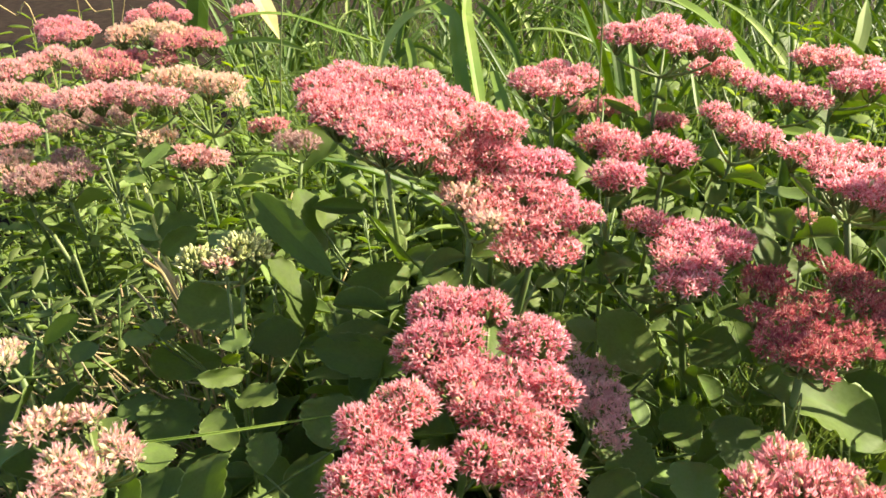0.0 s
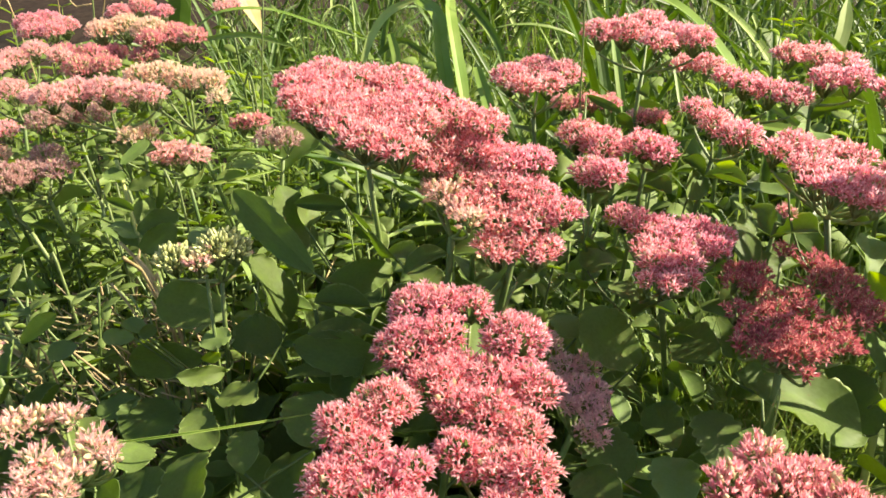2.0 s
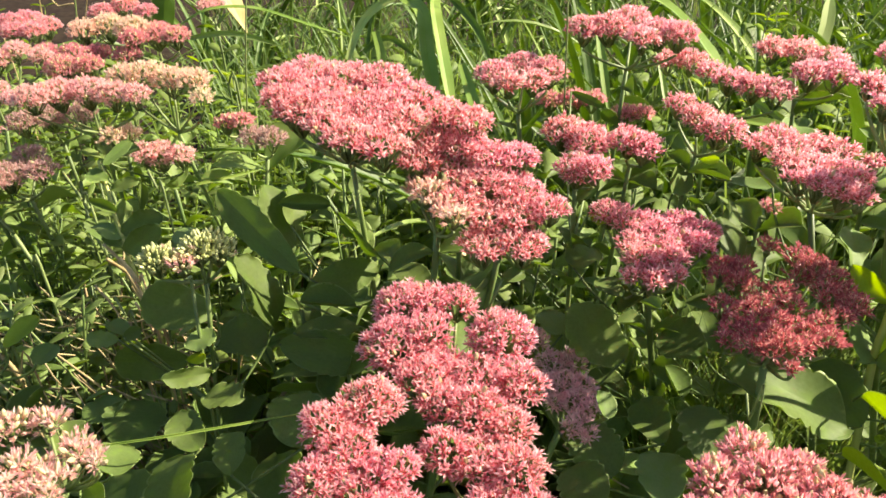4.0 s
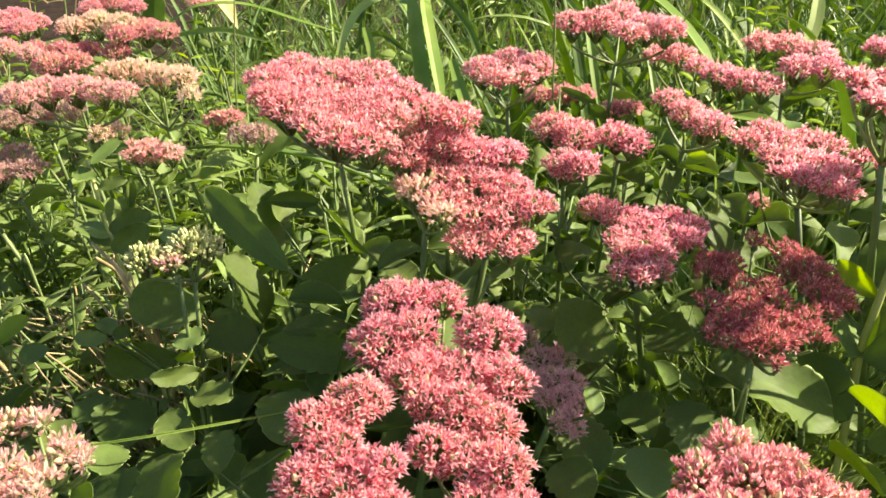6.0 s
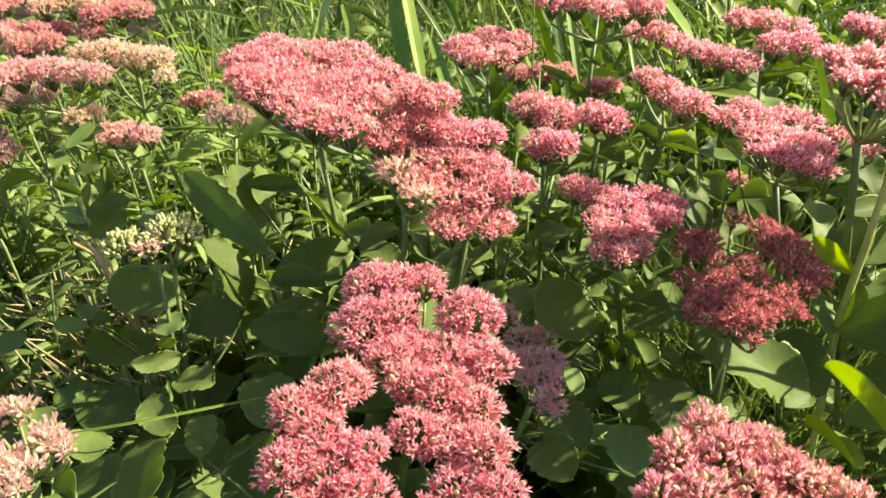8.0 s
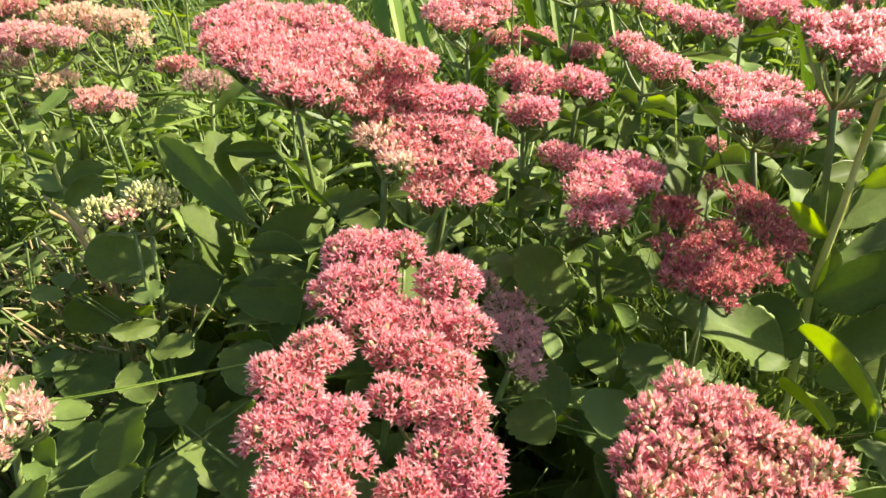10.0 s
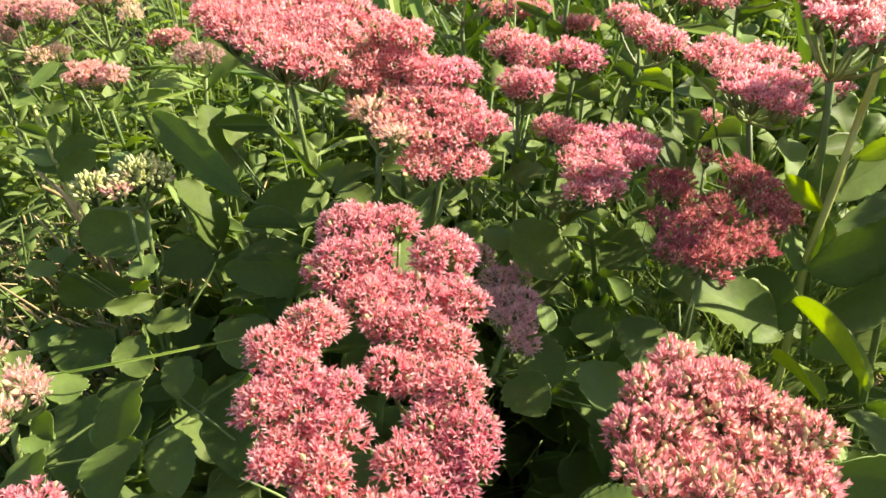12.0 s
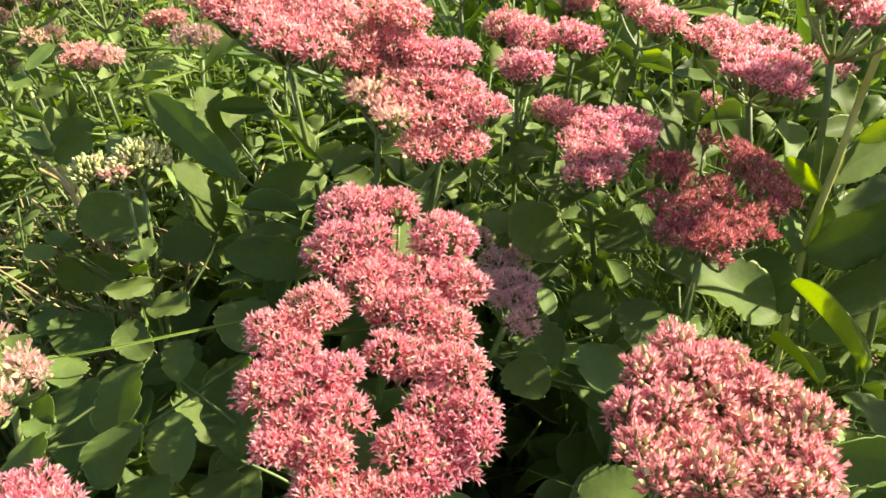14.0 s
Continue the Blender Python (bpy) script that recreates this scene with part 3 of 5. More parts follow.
rh = stonecrop('pink', [
    (0.154, 0.533, 0.462, 0.0100), (0.164, 0.519, 0.462, 0.0102), (0.179, 0.521, 0.462, 0.0086), (0.166, 0.494, 0.462, 0.0079), (0.155, 0.485, 0.462, 0.0062),
    (0.181, 0.501, 0.462, 0.0068), (0.199, 0.511, 0.462, 0.0110), (0.211, 0.500, 0.462, 0.0096), (0.195, 0.485, 0.462, 0.0106), (0.205, 0.479, 0.462, 0.0078),
    (0.180, 0.475, 0.462, 0.0077), (0.157, 0.459, 0.462, 0.0093), (0.163, 0.448, 0.462, 0.0084), (0.176, 0.457, 0.462, 0.0075), (0.148, 0.443, 0.462, 0.0065),
    (0.161, 0.434, 0.462, 0.0065), (0.174, 0.441, 0.462, 0.0058)],
    'rosy pink stonecrop with an open flat flower head', 10, foot=(0.27, 0.62), leaf_size=(0.045, 0.03), spread=1.18, tall=0.75)
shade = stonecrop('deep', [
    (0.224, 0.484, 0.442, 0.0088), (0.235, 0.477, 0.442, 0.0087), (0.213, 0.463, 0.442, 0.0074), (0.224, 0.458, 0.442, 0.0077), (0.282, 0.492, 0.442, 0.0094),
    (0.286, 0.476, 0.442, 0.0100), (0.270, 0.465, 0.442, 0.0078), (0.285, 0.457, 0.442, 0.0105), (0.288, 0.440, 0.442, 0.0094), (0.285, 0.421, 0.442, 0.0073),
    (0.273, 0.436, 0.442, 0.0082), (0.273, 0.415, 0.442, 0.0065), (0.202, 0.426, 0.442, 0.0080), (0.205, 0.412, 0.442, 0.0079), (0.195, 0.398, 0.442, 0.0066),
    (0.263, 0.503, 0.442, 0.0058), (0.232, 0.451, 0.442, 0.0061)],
    'deep rose stonecrop with an open loose head, darkened for shade', 11, foot=(0.31, 0.50), leaf_size=(0.05, 0.026), spread=1.06, leafy=0.66)
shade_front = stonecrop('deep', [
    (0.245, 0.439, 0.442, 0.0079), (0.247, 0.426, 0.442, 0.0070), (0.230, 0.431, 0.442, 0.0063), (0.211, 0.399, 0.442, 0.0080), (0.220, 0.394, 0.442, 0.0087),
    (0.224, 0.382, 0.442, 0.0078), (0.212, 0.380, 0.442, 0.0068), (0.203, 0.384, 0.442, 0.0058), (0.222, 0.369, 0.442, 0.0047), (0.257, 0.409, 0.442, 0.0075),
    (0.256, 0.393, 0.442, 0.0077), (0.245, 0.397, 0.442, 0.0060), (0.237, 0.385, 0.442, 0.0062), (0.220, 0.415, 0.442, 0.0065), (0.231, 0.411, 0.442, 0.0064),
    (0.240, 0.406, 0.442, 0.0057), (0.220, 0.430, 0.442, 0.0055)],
    'deep rose stonecrop half in shade, loose head darkened for it', 51, foot=(0.29, 0.47), leaf_size=(0.05, 0.026), spread=1.08, leafy=0.6)
rh2 = stonecrop('pink', [
    (0.13, 0.595, 0.506, 0.0157), (0.145, 0.58, 0.501, 0.0172), (0.131, 0.551, 0.493, 0.0141), (0.142, 0.54, 0.494, 0.0115)],
    'rosy pink stonecrop with an open flat flower head', 12, leaf_size=(0.045, 0.022))
rh2b = stonecrop('pink', [
    (0.175, 0.574, 0.501, 0.0131), (0.186, 0.569, 0.501, 0.013)],
    'rosy pink stonecrop with an open flat flower head', 13, leaf_size=(0.05, 0.026))
rh3 = stonecrop('pink', [
    (0.22, 0.598, 0.52, 0.0118), (0.23, 0.58, 0.519, 0.0142), (0.237, 0.558, 0.518, 0.0155), (0.237, 0.535, 0.521, 0.0102)],
    'rosy pink stonecrop with an open flat flower head', 14, leaf_size=(0.05, 0.026), spread=0.88)
rbig = stonecrop('pink', [
    (0.261, 0.540, 0.508, 0.0090), (0.280, 0.549, 0.508, 0.0109), (0.291, 0.540, 0.508, 0.0107), (0.308, 0.543, 0.508, 0.0091), (0.316, 0.525, 0.508, 0.0089),
    (0.270, 0.509, 0.508, 0.0102), (0.283, 0.502, 0.508, 0.0109), (0.296, 0.496, 0.508, 0.0108), (0.272, 0.470, 0.508, 0.0103), (0.265, 0.480, 0.508, 0.0083),
    (0.284, 0.463, 0.508, 0.0103), (0.302, 0.480, 0.508, 0.0091), (0.288, 0.450, 0.508, 0.0072), (0.325, 0.497, 0.508, 0.0070), (0.330, 0.484, 0.508, 0.0061),
    (0.330, 0.469, 0.508, 0.0048)],
    'rosy pink stonecrop with an open flat flower head', 15, tall=0.62, spread=1.28, leaf_size=(0.045, 0.022), leafy=0.8)
far1 = stonecrop('pink', [
    (0.162, 0.693, 0.564, 0.0137), (0.184, 0.694, 0.564, 0.0148), (0.208, 0.709, 0.564, 0.0142), (0.198, 0.641, 0.566, 0.0112), (0.22, 0.67, 0.565, 0.0136),
    (0.229, 0.645, 0.565, 0.0123)],
    'rosy pink stonecrop with an open flat flower head', 16, leaf_size=(0.045, 0.022))
far2 = stonecrop('pink', [
    (0.083, 0.673, 0.532, 0.0143), (0.109, 0.687, 0.532, 0.0146), (0.127, 0.664, 0.533, 0.0133), (0.088, 0.621, 0.535, 0.0099), (0.11, 0.638, 0.534, 0.011)],
    'rosy pink stonecrop with an open flat flower head', 17, leaf_size=(0.045, 0.022))
far2pale = stonecrop('blush', [
    (0.146, 0.751, 0.484, 0.011), (0.169, 0.749, 0.483, 0.0122), (0.185, 0.737, 0.485, 0.0099), (0.205, 0.695, 0.485, 0.0095), (0.219, 0.689, 0.485, 0.0084)],
    'pale pink stonecrop with half-open florets', 18, leaf_size=(0.045, 0.022))
farr1 = stonecrop('pink', [
    (0.247, 0.714, 0.529, 0.0107), (0.263, 0.703, 0.529, 0.0117), (0.267, 0.665, 0.529, 0.0102), (0.275, 0.64, 0.528, 0.0118), (0.291, 0.629, 0.528, 0.0127),
    (0.302, 0.611, 0.528, 0.0121)],
    'rosy pink stonecrop with an open flat flower head', 19, leaf_size=(0.05, 0.03))
farr2 = stonecrop('pink', [
    (0.329, 0.69, 0.539, 0.0118), (0.353, 0.687, 0.538, 0.0135), (0.366, 0.663, 0.537, 0.0137), (0.33, 0.618, 0.538, 0.0128), (0.35, 0.614, 0.538, 0.0129)],
    'rosy pink stonecrop with an open flat flower head', 20)
tall_right = stonecrop('pink', [
    (0.292, 0.473, 0.570, 0.0077), (0.307, 0.476, 0.570, 0.0088), (0.316, 0.470, 0.570, 0.0094), (0.330, 0.468, 0.570, 0.0094), (0.281, 0.435, 0.570, 0.0071),
    (0.293, 0.433, 0.570, 0.0078), (0.302, 0.428, 0.570, 0.0071), (0.295, 0.400, 0.570, 0.0076), (0.285, 0.402, 0.570, 0.0052), (0.329, 0.437, 0.570, 0.0092),
    (0.307, 0.396, 0.570, 0.0079), (0.350, 0.479, 0.570, 0.0092), (0.373, 0.489, 0.570, 0.0094)],
    'rosy pink stonecrop with an open flat flower head', 21, foot=(0.47, 0.53), leaf_size=(0.045, 0.034), spread=1.2, tall=0.7, leafy=0.5)
tall_back = stonecrop('pink', [
    (0.391, 0.61, 0.553, 0.012), (0.401, 0.6, 0.553, 0.0119)],
    'rosy pink stonecrop with an open flat flower head', 22, leaf_size=(0.05, 0.03))
cream1 = stonecrop('peach', [
    (-0.268, 0.783, 0.51, 0.014), (-0.247, 0.782, 0.509, 0.0161), (-0.22, 0.771, 0.509, 0.0158), (-0.195, 0.756, 0.51, 0.0138), (-0.17, 0.685, 0.514, 0.0081)],
    'peach and cream stonecrop just opening its flat head', 23)
pink1 = stonecrop('rose', [
    (-0.329, 0.717, 0.507, 0.014), (-0.314, 0.739, 0.506, 0.0164), (-0.288, 0.74, 0.506, 0.0162), (-0.262, 0.731, 0.507, 0.0143), (-0.238, 0.717, 0.508, 0.0119)],
    'pale rose stonecrop with an open flat head', 24)
cream2 = stonecrop('peach', [
    (-0.38, 0.994, 0.511, 0.0163), (-0.356, 1.006, 0.509, 0.0191), (-0.319, 0.986, 0.51, 0.0179)],
    'peach and cream stonecrop just opening its flat head', 25)
blush2 = stonecrop('blush', [
    (-0.295, 0.994, 0.505, 0.018), (-0.261, 0.956, 0.507, 0.0139), (-0.313, 0.965, 0.507, 0.0142)],
    'pale pink stonecrop with half-open florets', 26)
farl = stonecrop('pink', [
    (-0.54, 1.15, 0.491, 0.0168), (-0.526, 1.174, 0.49, 0.0187), (-0.475, 1.112, 0.491, 0.016), (-0.502, 1.074, 0.492, 0.0141), (-0.474, 1.071, 0.492, 0.014)],
    'rosy pink stonecrop with an open flat flower head', 27)
farl2 = stonecrop('pink', [
    (-0.437, 1.22, 0.491, 0.0163), (-0.409, 1.238, 0.491, 0.0172), (-0.373, 1.216, 0.492, 0.0143)],
    'rosy pink stonecrop with an open flat flower head', 28)
farl3 = stonecrop('rose', [
    (-0.289, 1.238, 0.493, 0.0125), (-0.279, 1.251, 0.493, 0.0126)],
    'pale rose stonecrop with an open flat head', 29)
left3 = stonecrop('blush', [
    (-0.418, 0.962, 0.488, 0.0134), (-0.389, 0.966, 0.486, 0.0161), (-0.366, 0.978, 0.487, 0.0147), (-0.376, 0.902, 0.486, 0.0165), (-0.35, 0.907, 0.487, 0.0151),
    (-0.321, 0.956, 0.488, 0.0129)],
    'pale pink stonecrop with half-open florets', 30)
left4 = stonecrop('rose', [
    (-0.472, 0.893, 0.495, 0.0183), (-0.458, 0.92, 0.496, 0.0158), (-0.44, 0.939, 0.498, 0.0132), (-0.405, 0.921, 0.499, 0.0114)],
    'pale rose stonecrop with an open flat head', 31)
left5 = stonecrop('rose', [
    (-0.457, 0.847, 0.482, 0.015), (-0.429, 0.845, 0.482, 0.0148), (-0.39, 0.806, 0.484, 0.0103)],
    'pale rose stonecrop with an open flat head', 32)
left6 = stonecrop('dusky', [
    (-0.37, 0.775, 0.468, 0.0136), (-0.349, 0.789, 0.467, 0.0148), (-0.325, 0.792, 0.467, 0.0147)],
    'dusky rose stonecrop with an open head, colour darkened for shade', 33)
left7 = stonecrop('rose', [
    (-0.41, 0.74, 0.467, 0.0146), (-0.39, 0.741, 0.469, 0.0109)],
    'pale rose stonecrop with an open flat head', 34)
left8 = stonecrop('peach', [
    (-0.398, 0.717, 0.452, 0.0143), (-0.396, 0.693, 0.453, 0.0128)],
    'peach and cream stonecrop just opening its flat head', 35)
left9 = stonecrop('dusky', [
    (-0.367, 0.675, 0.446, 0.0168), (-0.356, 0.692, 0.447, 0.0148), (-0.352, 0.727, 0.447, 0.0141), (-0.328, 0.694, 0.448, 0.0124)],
    'dusky rose stonecrop with an open head, colour darkened for shade', 36)
lsmall = stonecrop('rose', [
    (-0.237, 0.712, 0.452, 0.0111), (-0.224, 0.719, 0.45, 0.0143), (-0.204, 0.707, 0.452, 0.0109)],
    'pale rose stonecrop with an open flat head', 37)
left10 = stonecrop('blush', [
    (-0.172, 0.769, 0.465, 0.0092), (-0.157, 0.766, 0.465, 0.0097)],
    'pale pink stonecrop with half-open florets', 38)
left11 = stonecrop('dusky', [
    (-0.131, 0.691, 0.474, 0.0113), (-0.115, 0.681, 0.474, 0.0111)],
    'dusky rose stonecrop with an open head, colour darkened for shade', 39)
left12 = stonecrop('peach', [
    (-0.271, 0.73, 0.464, 0.0102), (-0.262, 0.746, 0.464, 0.0104)],
    'peach and cream stonecrop just opening its flat head', 40)
bud = stonecrop('bud', [
    (-0.153, 0.455, 0.479, 0.011), (-0.128, 0.46, 0.479, 0.011), (-0.117, 0.463, 0.48, 0.0099), (-0.123, 0.467, 0.48, 0.0089)],
    'stonecrop with tight greenish white flower buds', 41, leaf_size=(0.065, 0.022), thick=0.0021, leafy=0.66)
bud2 = stonecrop('closed', [
    (-0.136, 0.449, 0.479, 0.008)],
    'stonecrop with closed pale pink florets', 42, leaf_size=(0.04, 0.016), thick=0.0016, leafy=0.66)
nearcream = stonecrop('cream2', [
    (-0.225, 0.365, 0.422, 0.0095), (-0.218, 0.372, 0.422, 0.0080), (-0.205, 0.374, 0.422, 0.0090), (-0.195, 0.367, 0.422, 0.0067), (-0.229, 0.357, 0.422, 0.0087),
    (-0.180, 0.353, 0.422, 0.0084), (-0.168, 0.344, 0.422, 0.0082), (-0.161, 0.333, 0.422, 0.0056), (-0.172, 0.339, 0.422, 0.0063), (-0.202, 0.333, 0.422, 0.0089),
    (-0.191, 0.334, 0.422, 0.0089), (-0.178, 0.323, 0.422, 0.0087), (-0.190, 0.318, 0.422, 0.0086), (-0.202, 0.320, 0.422, 0.0072), (-0.179, 0.311, 0.422, 0.0079),
    (-0.202, 0.306, 0.422, 0.0073)],
    'cream and pink stonecrop head just opening above broad leaves', 43, spread=0.86, tall=1.0, single=100, leafy=0.66)
edgecream = stonecrop('cream', [
    (-0.29, 0.455, 0.414, 0.0103), (-0.281, 0.43, 0.415, 0.0083)],
    'cream and pale pink stonecrop just opening', 44)
lowleft = stonecrop('pink', [
    (-0.142, 0.258, 0.423, 0.0122), (-0.154, 0.257, 0.424, 0.0117), (-0.128, 0.248, 0.424, 0.0102), (-0.141, 0.245, 0.423, 0.0128)],
    'rosy pink stonecrop with an open flat flower head', 45, leaf_size=(0.05, 0.018))
brh = stonecrop('blush', [
    (0.159, 0.284, 0.454, 0.0113), (0.139, 0.266, 0.456, 0.0117), (0.16, 0.262, 0.455, 0.014), (0.123, 0.244, 0.459, 0.0106), (0.14, 0.24, 0.457, 0.0142),
    (0.163, 0.244, 0.457, 0.0136), (0.181, 0.248, 0.457, 0.0113), (0.174, 0.268, 0.455, 0.0122), (0.177, 0.255, 0.457, 0.0109), (0.192, 0.24, 0.457, 0.0129),
    (0.12, 0.22, 0.461, 0.0111), (0.143, 0.218, 0.46, 0.0137), (0.167, 0.221, 0.459, 0.0141), (0.185, 0.217, 0.46, 0.0138), (0.198, 0.225, 0.461, 0.0096),
    (0.186, 0.202, 0.463, 0.01), (0.122, 0.201, 0.464, 0.0107), (0.142, 0.198, 0.463, 0.0132), (0.164, 0.195, 0.463, 0.013), (0.175, 0.187, 0.465, 0.0097)],
    'pale pink stonecrop with half-open florets', 46, tall=0.85, spread=0.94, single=300, leafy=0.66)
pinkbits = stonecrop('blush', [
    (0.288, 0.559, 0.452, 0.0057)],
    'pale pink stonecrop with half-open florets', 47)
# Two stonecrops out of view, added to cast shade on the deep rose heads.
unseen_side = stonecrop('pink', [
    (0.436, 0.493, 0.572, 0.016), (0.451, 0.485, 0.572, 0.016), (0.454, 0.469, 0.572, 0.016), (0.457, 0.453, 0.572, 0.014), (0.440, 0.465, 0.572, 0.015),
    (0.473, 0.472, 0.572, 0.016)],
    'rosy pink stonecrop with an open flat flower head', 60, foot=(0.49, 0.48), leaf_size=(0.05, 0.03), leafy=0.45)
unseen_side_small = stonecrop('pink', [
    (0.372, 0.441, 0.572, 0.013), (0.361, 0.425, 0.572, 0.013)],
    'unseen pink stonecrop added to shade the heads beside it', 61, foot=(0.44, 0.43), leaf_size=(0.04, 0.02), leafy=0.6)
# Unseen stonecrops added past the right of the view to block low sun.
for k, (x, y, z, tint) in enumerate(((0.53, 0.36, 0.53, 'pink'),
                                     (0.63, 0.62, 0.58, 'pink'), (0.50, 0.27, 0.50, 'rose'), (0.40, 0.30, 0.40, 'pink'), (0.61, 0.31, 0.52, 'pink'),
                                     (0.64, 0.53, 0.57, 'rose'))):
    side = random.Random(70 + k)
    stonecrop(tint, [(x + side.uniform(-0.045, 0.045), y + side.uniform(-0.045, 0.045), z + side.uniform(-0.008, 0.008), side.uniform(0.014, 0.019)) for n in range(9)],
              {'pink': 'rosy pink stonecrop with an open flat flower head', 'rose': 'pale rose stonecrop with an open flat head',
               'blush': 'pale pink stonecrop with half-open florets'}[tint], 70 + k)
right_stem = bare_stem([(0.341, 0.440, 0.000), (0.333, 0.446, 0.270), (0.328, 0.451, 0.385), (0.339, 0.459, 0.445), (0.350, 0.472, 0.485), (0.351, 0.468, 0.530)], 0.0031, 'tall thick-stemmed stonecrop with large toothed leaves')

# ---- single leaves that stand out ----
left_stem = bare_stem([(-0.191, 0.550, 0.000), (-0.191, 0.530, 0.389), (-0.201, 0.541, 0.411), (-0.209, 0.550, 0.434), (-0.218, 0.566, 0.457), (-0.226, 0.582, 0.477), (-0.233, 0.596, 0.492)], 0.0019, 'slender pale stonecrop stem with small oval leaves')
leaf_between(right_stem, (0.337, 0.463, 0.419), (0.307, 0.467, 0.446), 0.018, 'fresh', up=(-0.28, -0.94, -0.19))
leaf_between(right_stem, (0.341, 0.473, 0.417), (0.365, 0.521, 0.435), 0.028, 'flat', up=(-0.64, 0.03, 0.76))
leaf_between(right_stem, (0.378, 0.500, 0.452), (0.341, 0.488, 0.455), 0.019, 'round', up=(0.23, -0.46, 0.86))
leaf_between(right_stem, (0.378, 0.517, 0.450), (0.373, 0.538, 0.478), 0.029, 'plain', up=(0.4, -0.8, 0.4))
leaf_between(right_stem, (0.372, 0.494, 0.442), (0.401, 0.486, 0.461), 0.017, 'fresh', up=(-0.38, -0.91, 0.19))
leaf_between(right_stem, (0.346, 0.472, 0.424), (0.430, 0.515, 0.436), 0.038, 'flat', up=(0.4, -0.87, 0.31))
leaf_between(right_stem, (0.329, 0.446, 0.385), (0.437, 0.508, 0.409), 0.036, 'flat', up=(-0.27, 0.1, 0.96))
leaf_between(right_stem, (0.324, 0.441, 0.385), (0.407, 0.437, 0.409), 0.057, 'toothed', up=(-0.05, -1, 0.03))
leaf_between(right_stem, (0.330, 0.425, 0.346), (0.423, 0.435, 0.373), 0.047, 'toothed', up=(0.08, -0.99, 0.08))
leaf_between(right_stem, (0.337, 0.429, 0.318), (0.424, 0.453, 0.312), 0.051, 'flat', up=(0.26, -0.96, 0.11))
leaf_between(right_stem, (0.305, 0.418, 0.377), (0.309, 0.323, 0.390), 0.018, 'folded', up=(0.72, 0.18, 0.66), label='bright yellow-green toothed leaf folded along its midrib')
leaf_between(right_stem, (0.280, 0.387, 0.355), (0.282, 0.329, 0.377), 0.026, 'folded', up=(0.6, 0.1, 0.78), label='pale leaf with brown spots and curled edge')
leaf_between(right_stem, (0.318, 0.296, 0.352), (0.305, 0.330, 0.364), 0.042, 'plain', up=(0.28, -0.23, 0.93))
leaf_between(right_stem, (0.304, 0.421, 0.345), (0.228, 0.426, 0.402), 0.052, 'plain', up=(0.15, -0.6, 0.75))
leaf_between(right_stem, (0.315, 0.425, 0.343), (0.292, 0.461, 0.374), 0.042, 'flat', up=(-0.36, -0.72, 0.59))
leaf_between(right_stem, (0.313, 0.443, 0.386), (0.333, 0.477, 0.403), 0.036, 'plain', up=(0.5, -0.5, 0.7))
leaf_between(right_stem, (0.330, 0.447, 0.386), (0.347, 0.473, 0.417), 0.015, 'long', up=(0.5, -0.5, 0.7))
leaf_between(right_stem, (0.326, 0.495, 0.428), (0.342, 0.530, 0.445), 0.023, 'plain', up=(0.43, -0.54, 0.72))
leaf_between(brh, (0.214, 0.246, 0.424), (0.246, 0.258, 0.420), 0.014, 'plain', up=(0.21, -0.24, 0.95))
leaf_between(brh, (0.236, 0.260, 0.394), (0.300, 0.262, 0.371), 0.037, 'flat', up=(0.06, -1, 0.08))
leaf_between(brh, (0.164, 0.288, 0.340), (0.125, 0.300, 0.335), 0.032, 'toothed', up=(-0.11, 0.06, 0.99))
leaf_between(brh, (0.173, 0.311, 0.441), (0.167, 0.323, 0.440), 0.013, 'round', up=(-0.02, 0.08, 1))
leaf_between(brh, (0.176, 0.310, 0.440), (0.189, 0.319, 0.438), 0.011, 'round', up=(0.53, -0.67, 0.51))
leaf_between(mauve, (0.158, 0.475, 0.371), (0.118, 0.476, 0.413), 0.042, 'plain', up=(0.38, -0.84, 0.38))
leaf_between(shade, (0.203, 0.468, 0.338), (0.194, 0.480, 0.361), 0.024, 'long', up=(0.62, -0.56, 0.55))
leaf_between(rh, (0.146, 0.455, 0.438), (0.132, 0.470, 0.445), 0.022, 'plain', up=(0.24, -0.18, 0.95))
leaf_between(rh, (0.158, 0.416, 0.452), (0.149, 0.428, 0.453), 0.011, 'long', up=(0.06, -0.08, 0.99))
leaf_between(mauve, (0.116, 0.363, 0.413), (0.117, 0.379, 0.421), 0.015, 'round', up=(0.45, -0.44, 0.78))
leaf_between(mauve, (0.129, 0.384, 0.346), (0.114, 0.419, 0.369), 0.040, 'plain', up=(0, -0.55, 0.84))
leaf_between(mauve, (0.116, 0.354, 0.353), (0.100, 0.382, 0.362), 0.034, 'plain', up=(-0.15, -0.38, 0.91))
leaf_between(mauve, (0.155, 0.353, 0.352), (0.159, 0.392, 0.364), 0.033, 'plain', up=(-0.18, -0.25, 0.95))
leaf_between(shade, (0.191, 0.362, 0.373), (0.179, 0.397, 0.395), 0.038, 'plain', up=(-0.04, -0.55, 0.83))
leaf_between(mauve, (0.182, 0.438, 0.323), (0.172, 0.470, 0.340), 0.031, 'plain', up=(-0.12, -0.5, 0.86))
leaf_between(shade, (0.214, 0.466, 0.378), (0.191, 0.493, 0.385), 0.039, 'plain', up=(-0.12, -0.35, 0.93))
leaf_between(rh, (0.136, 0.560, 0.402), (0.157, 0.588, 0.413), 0.031, 'plain', up=(-0.13, -0.27, 0.95))
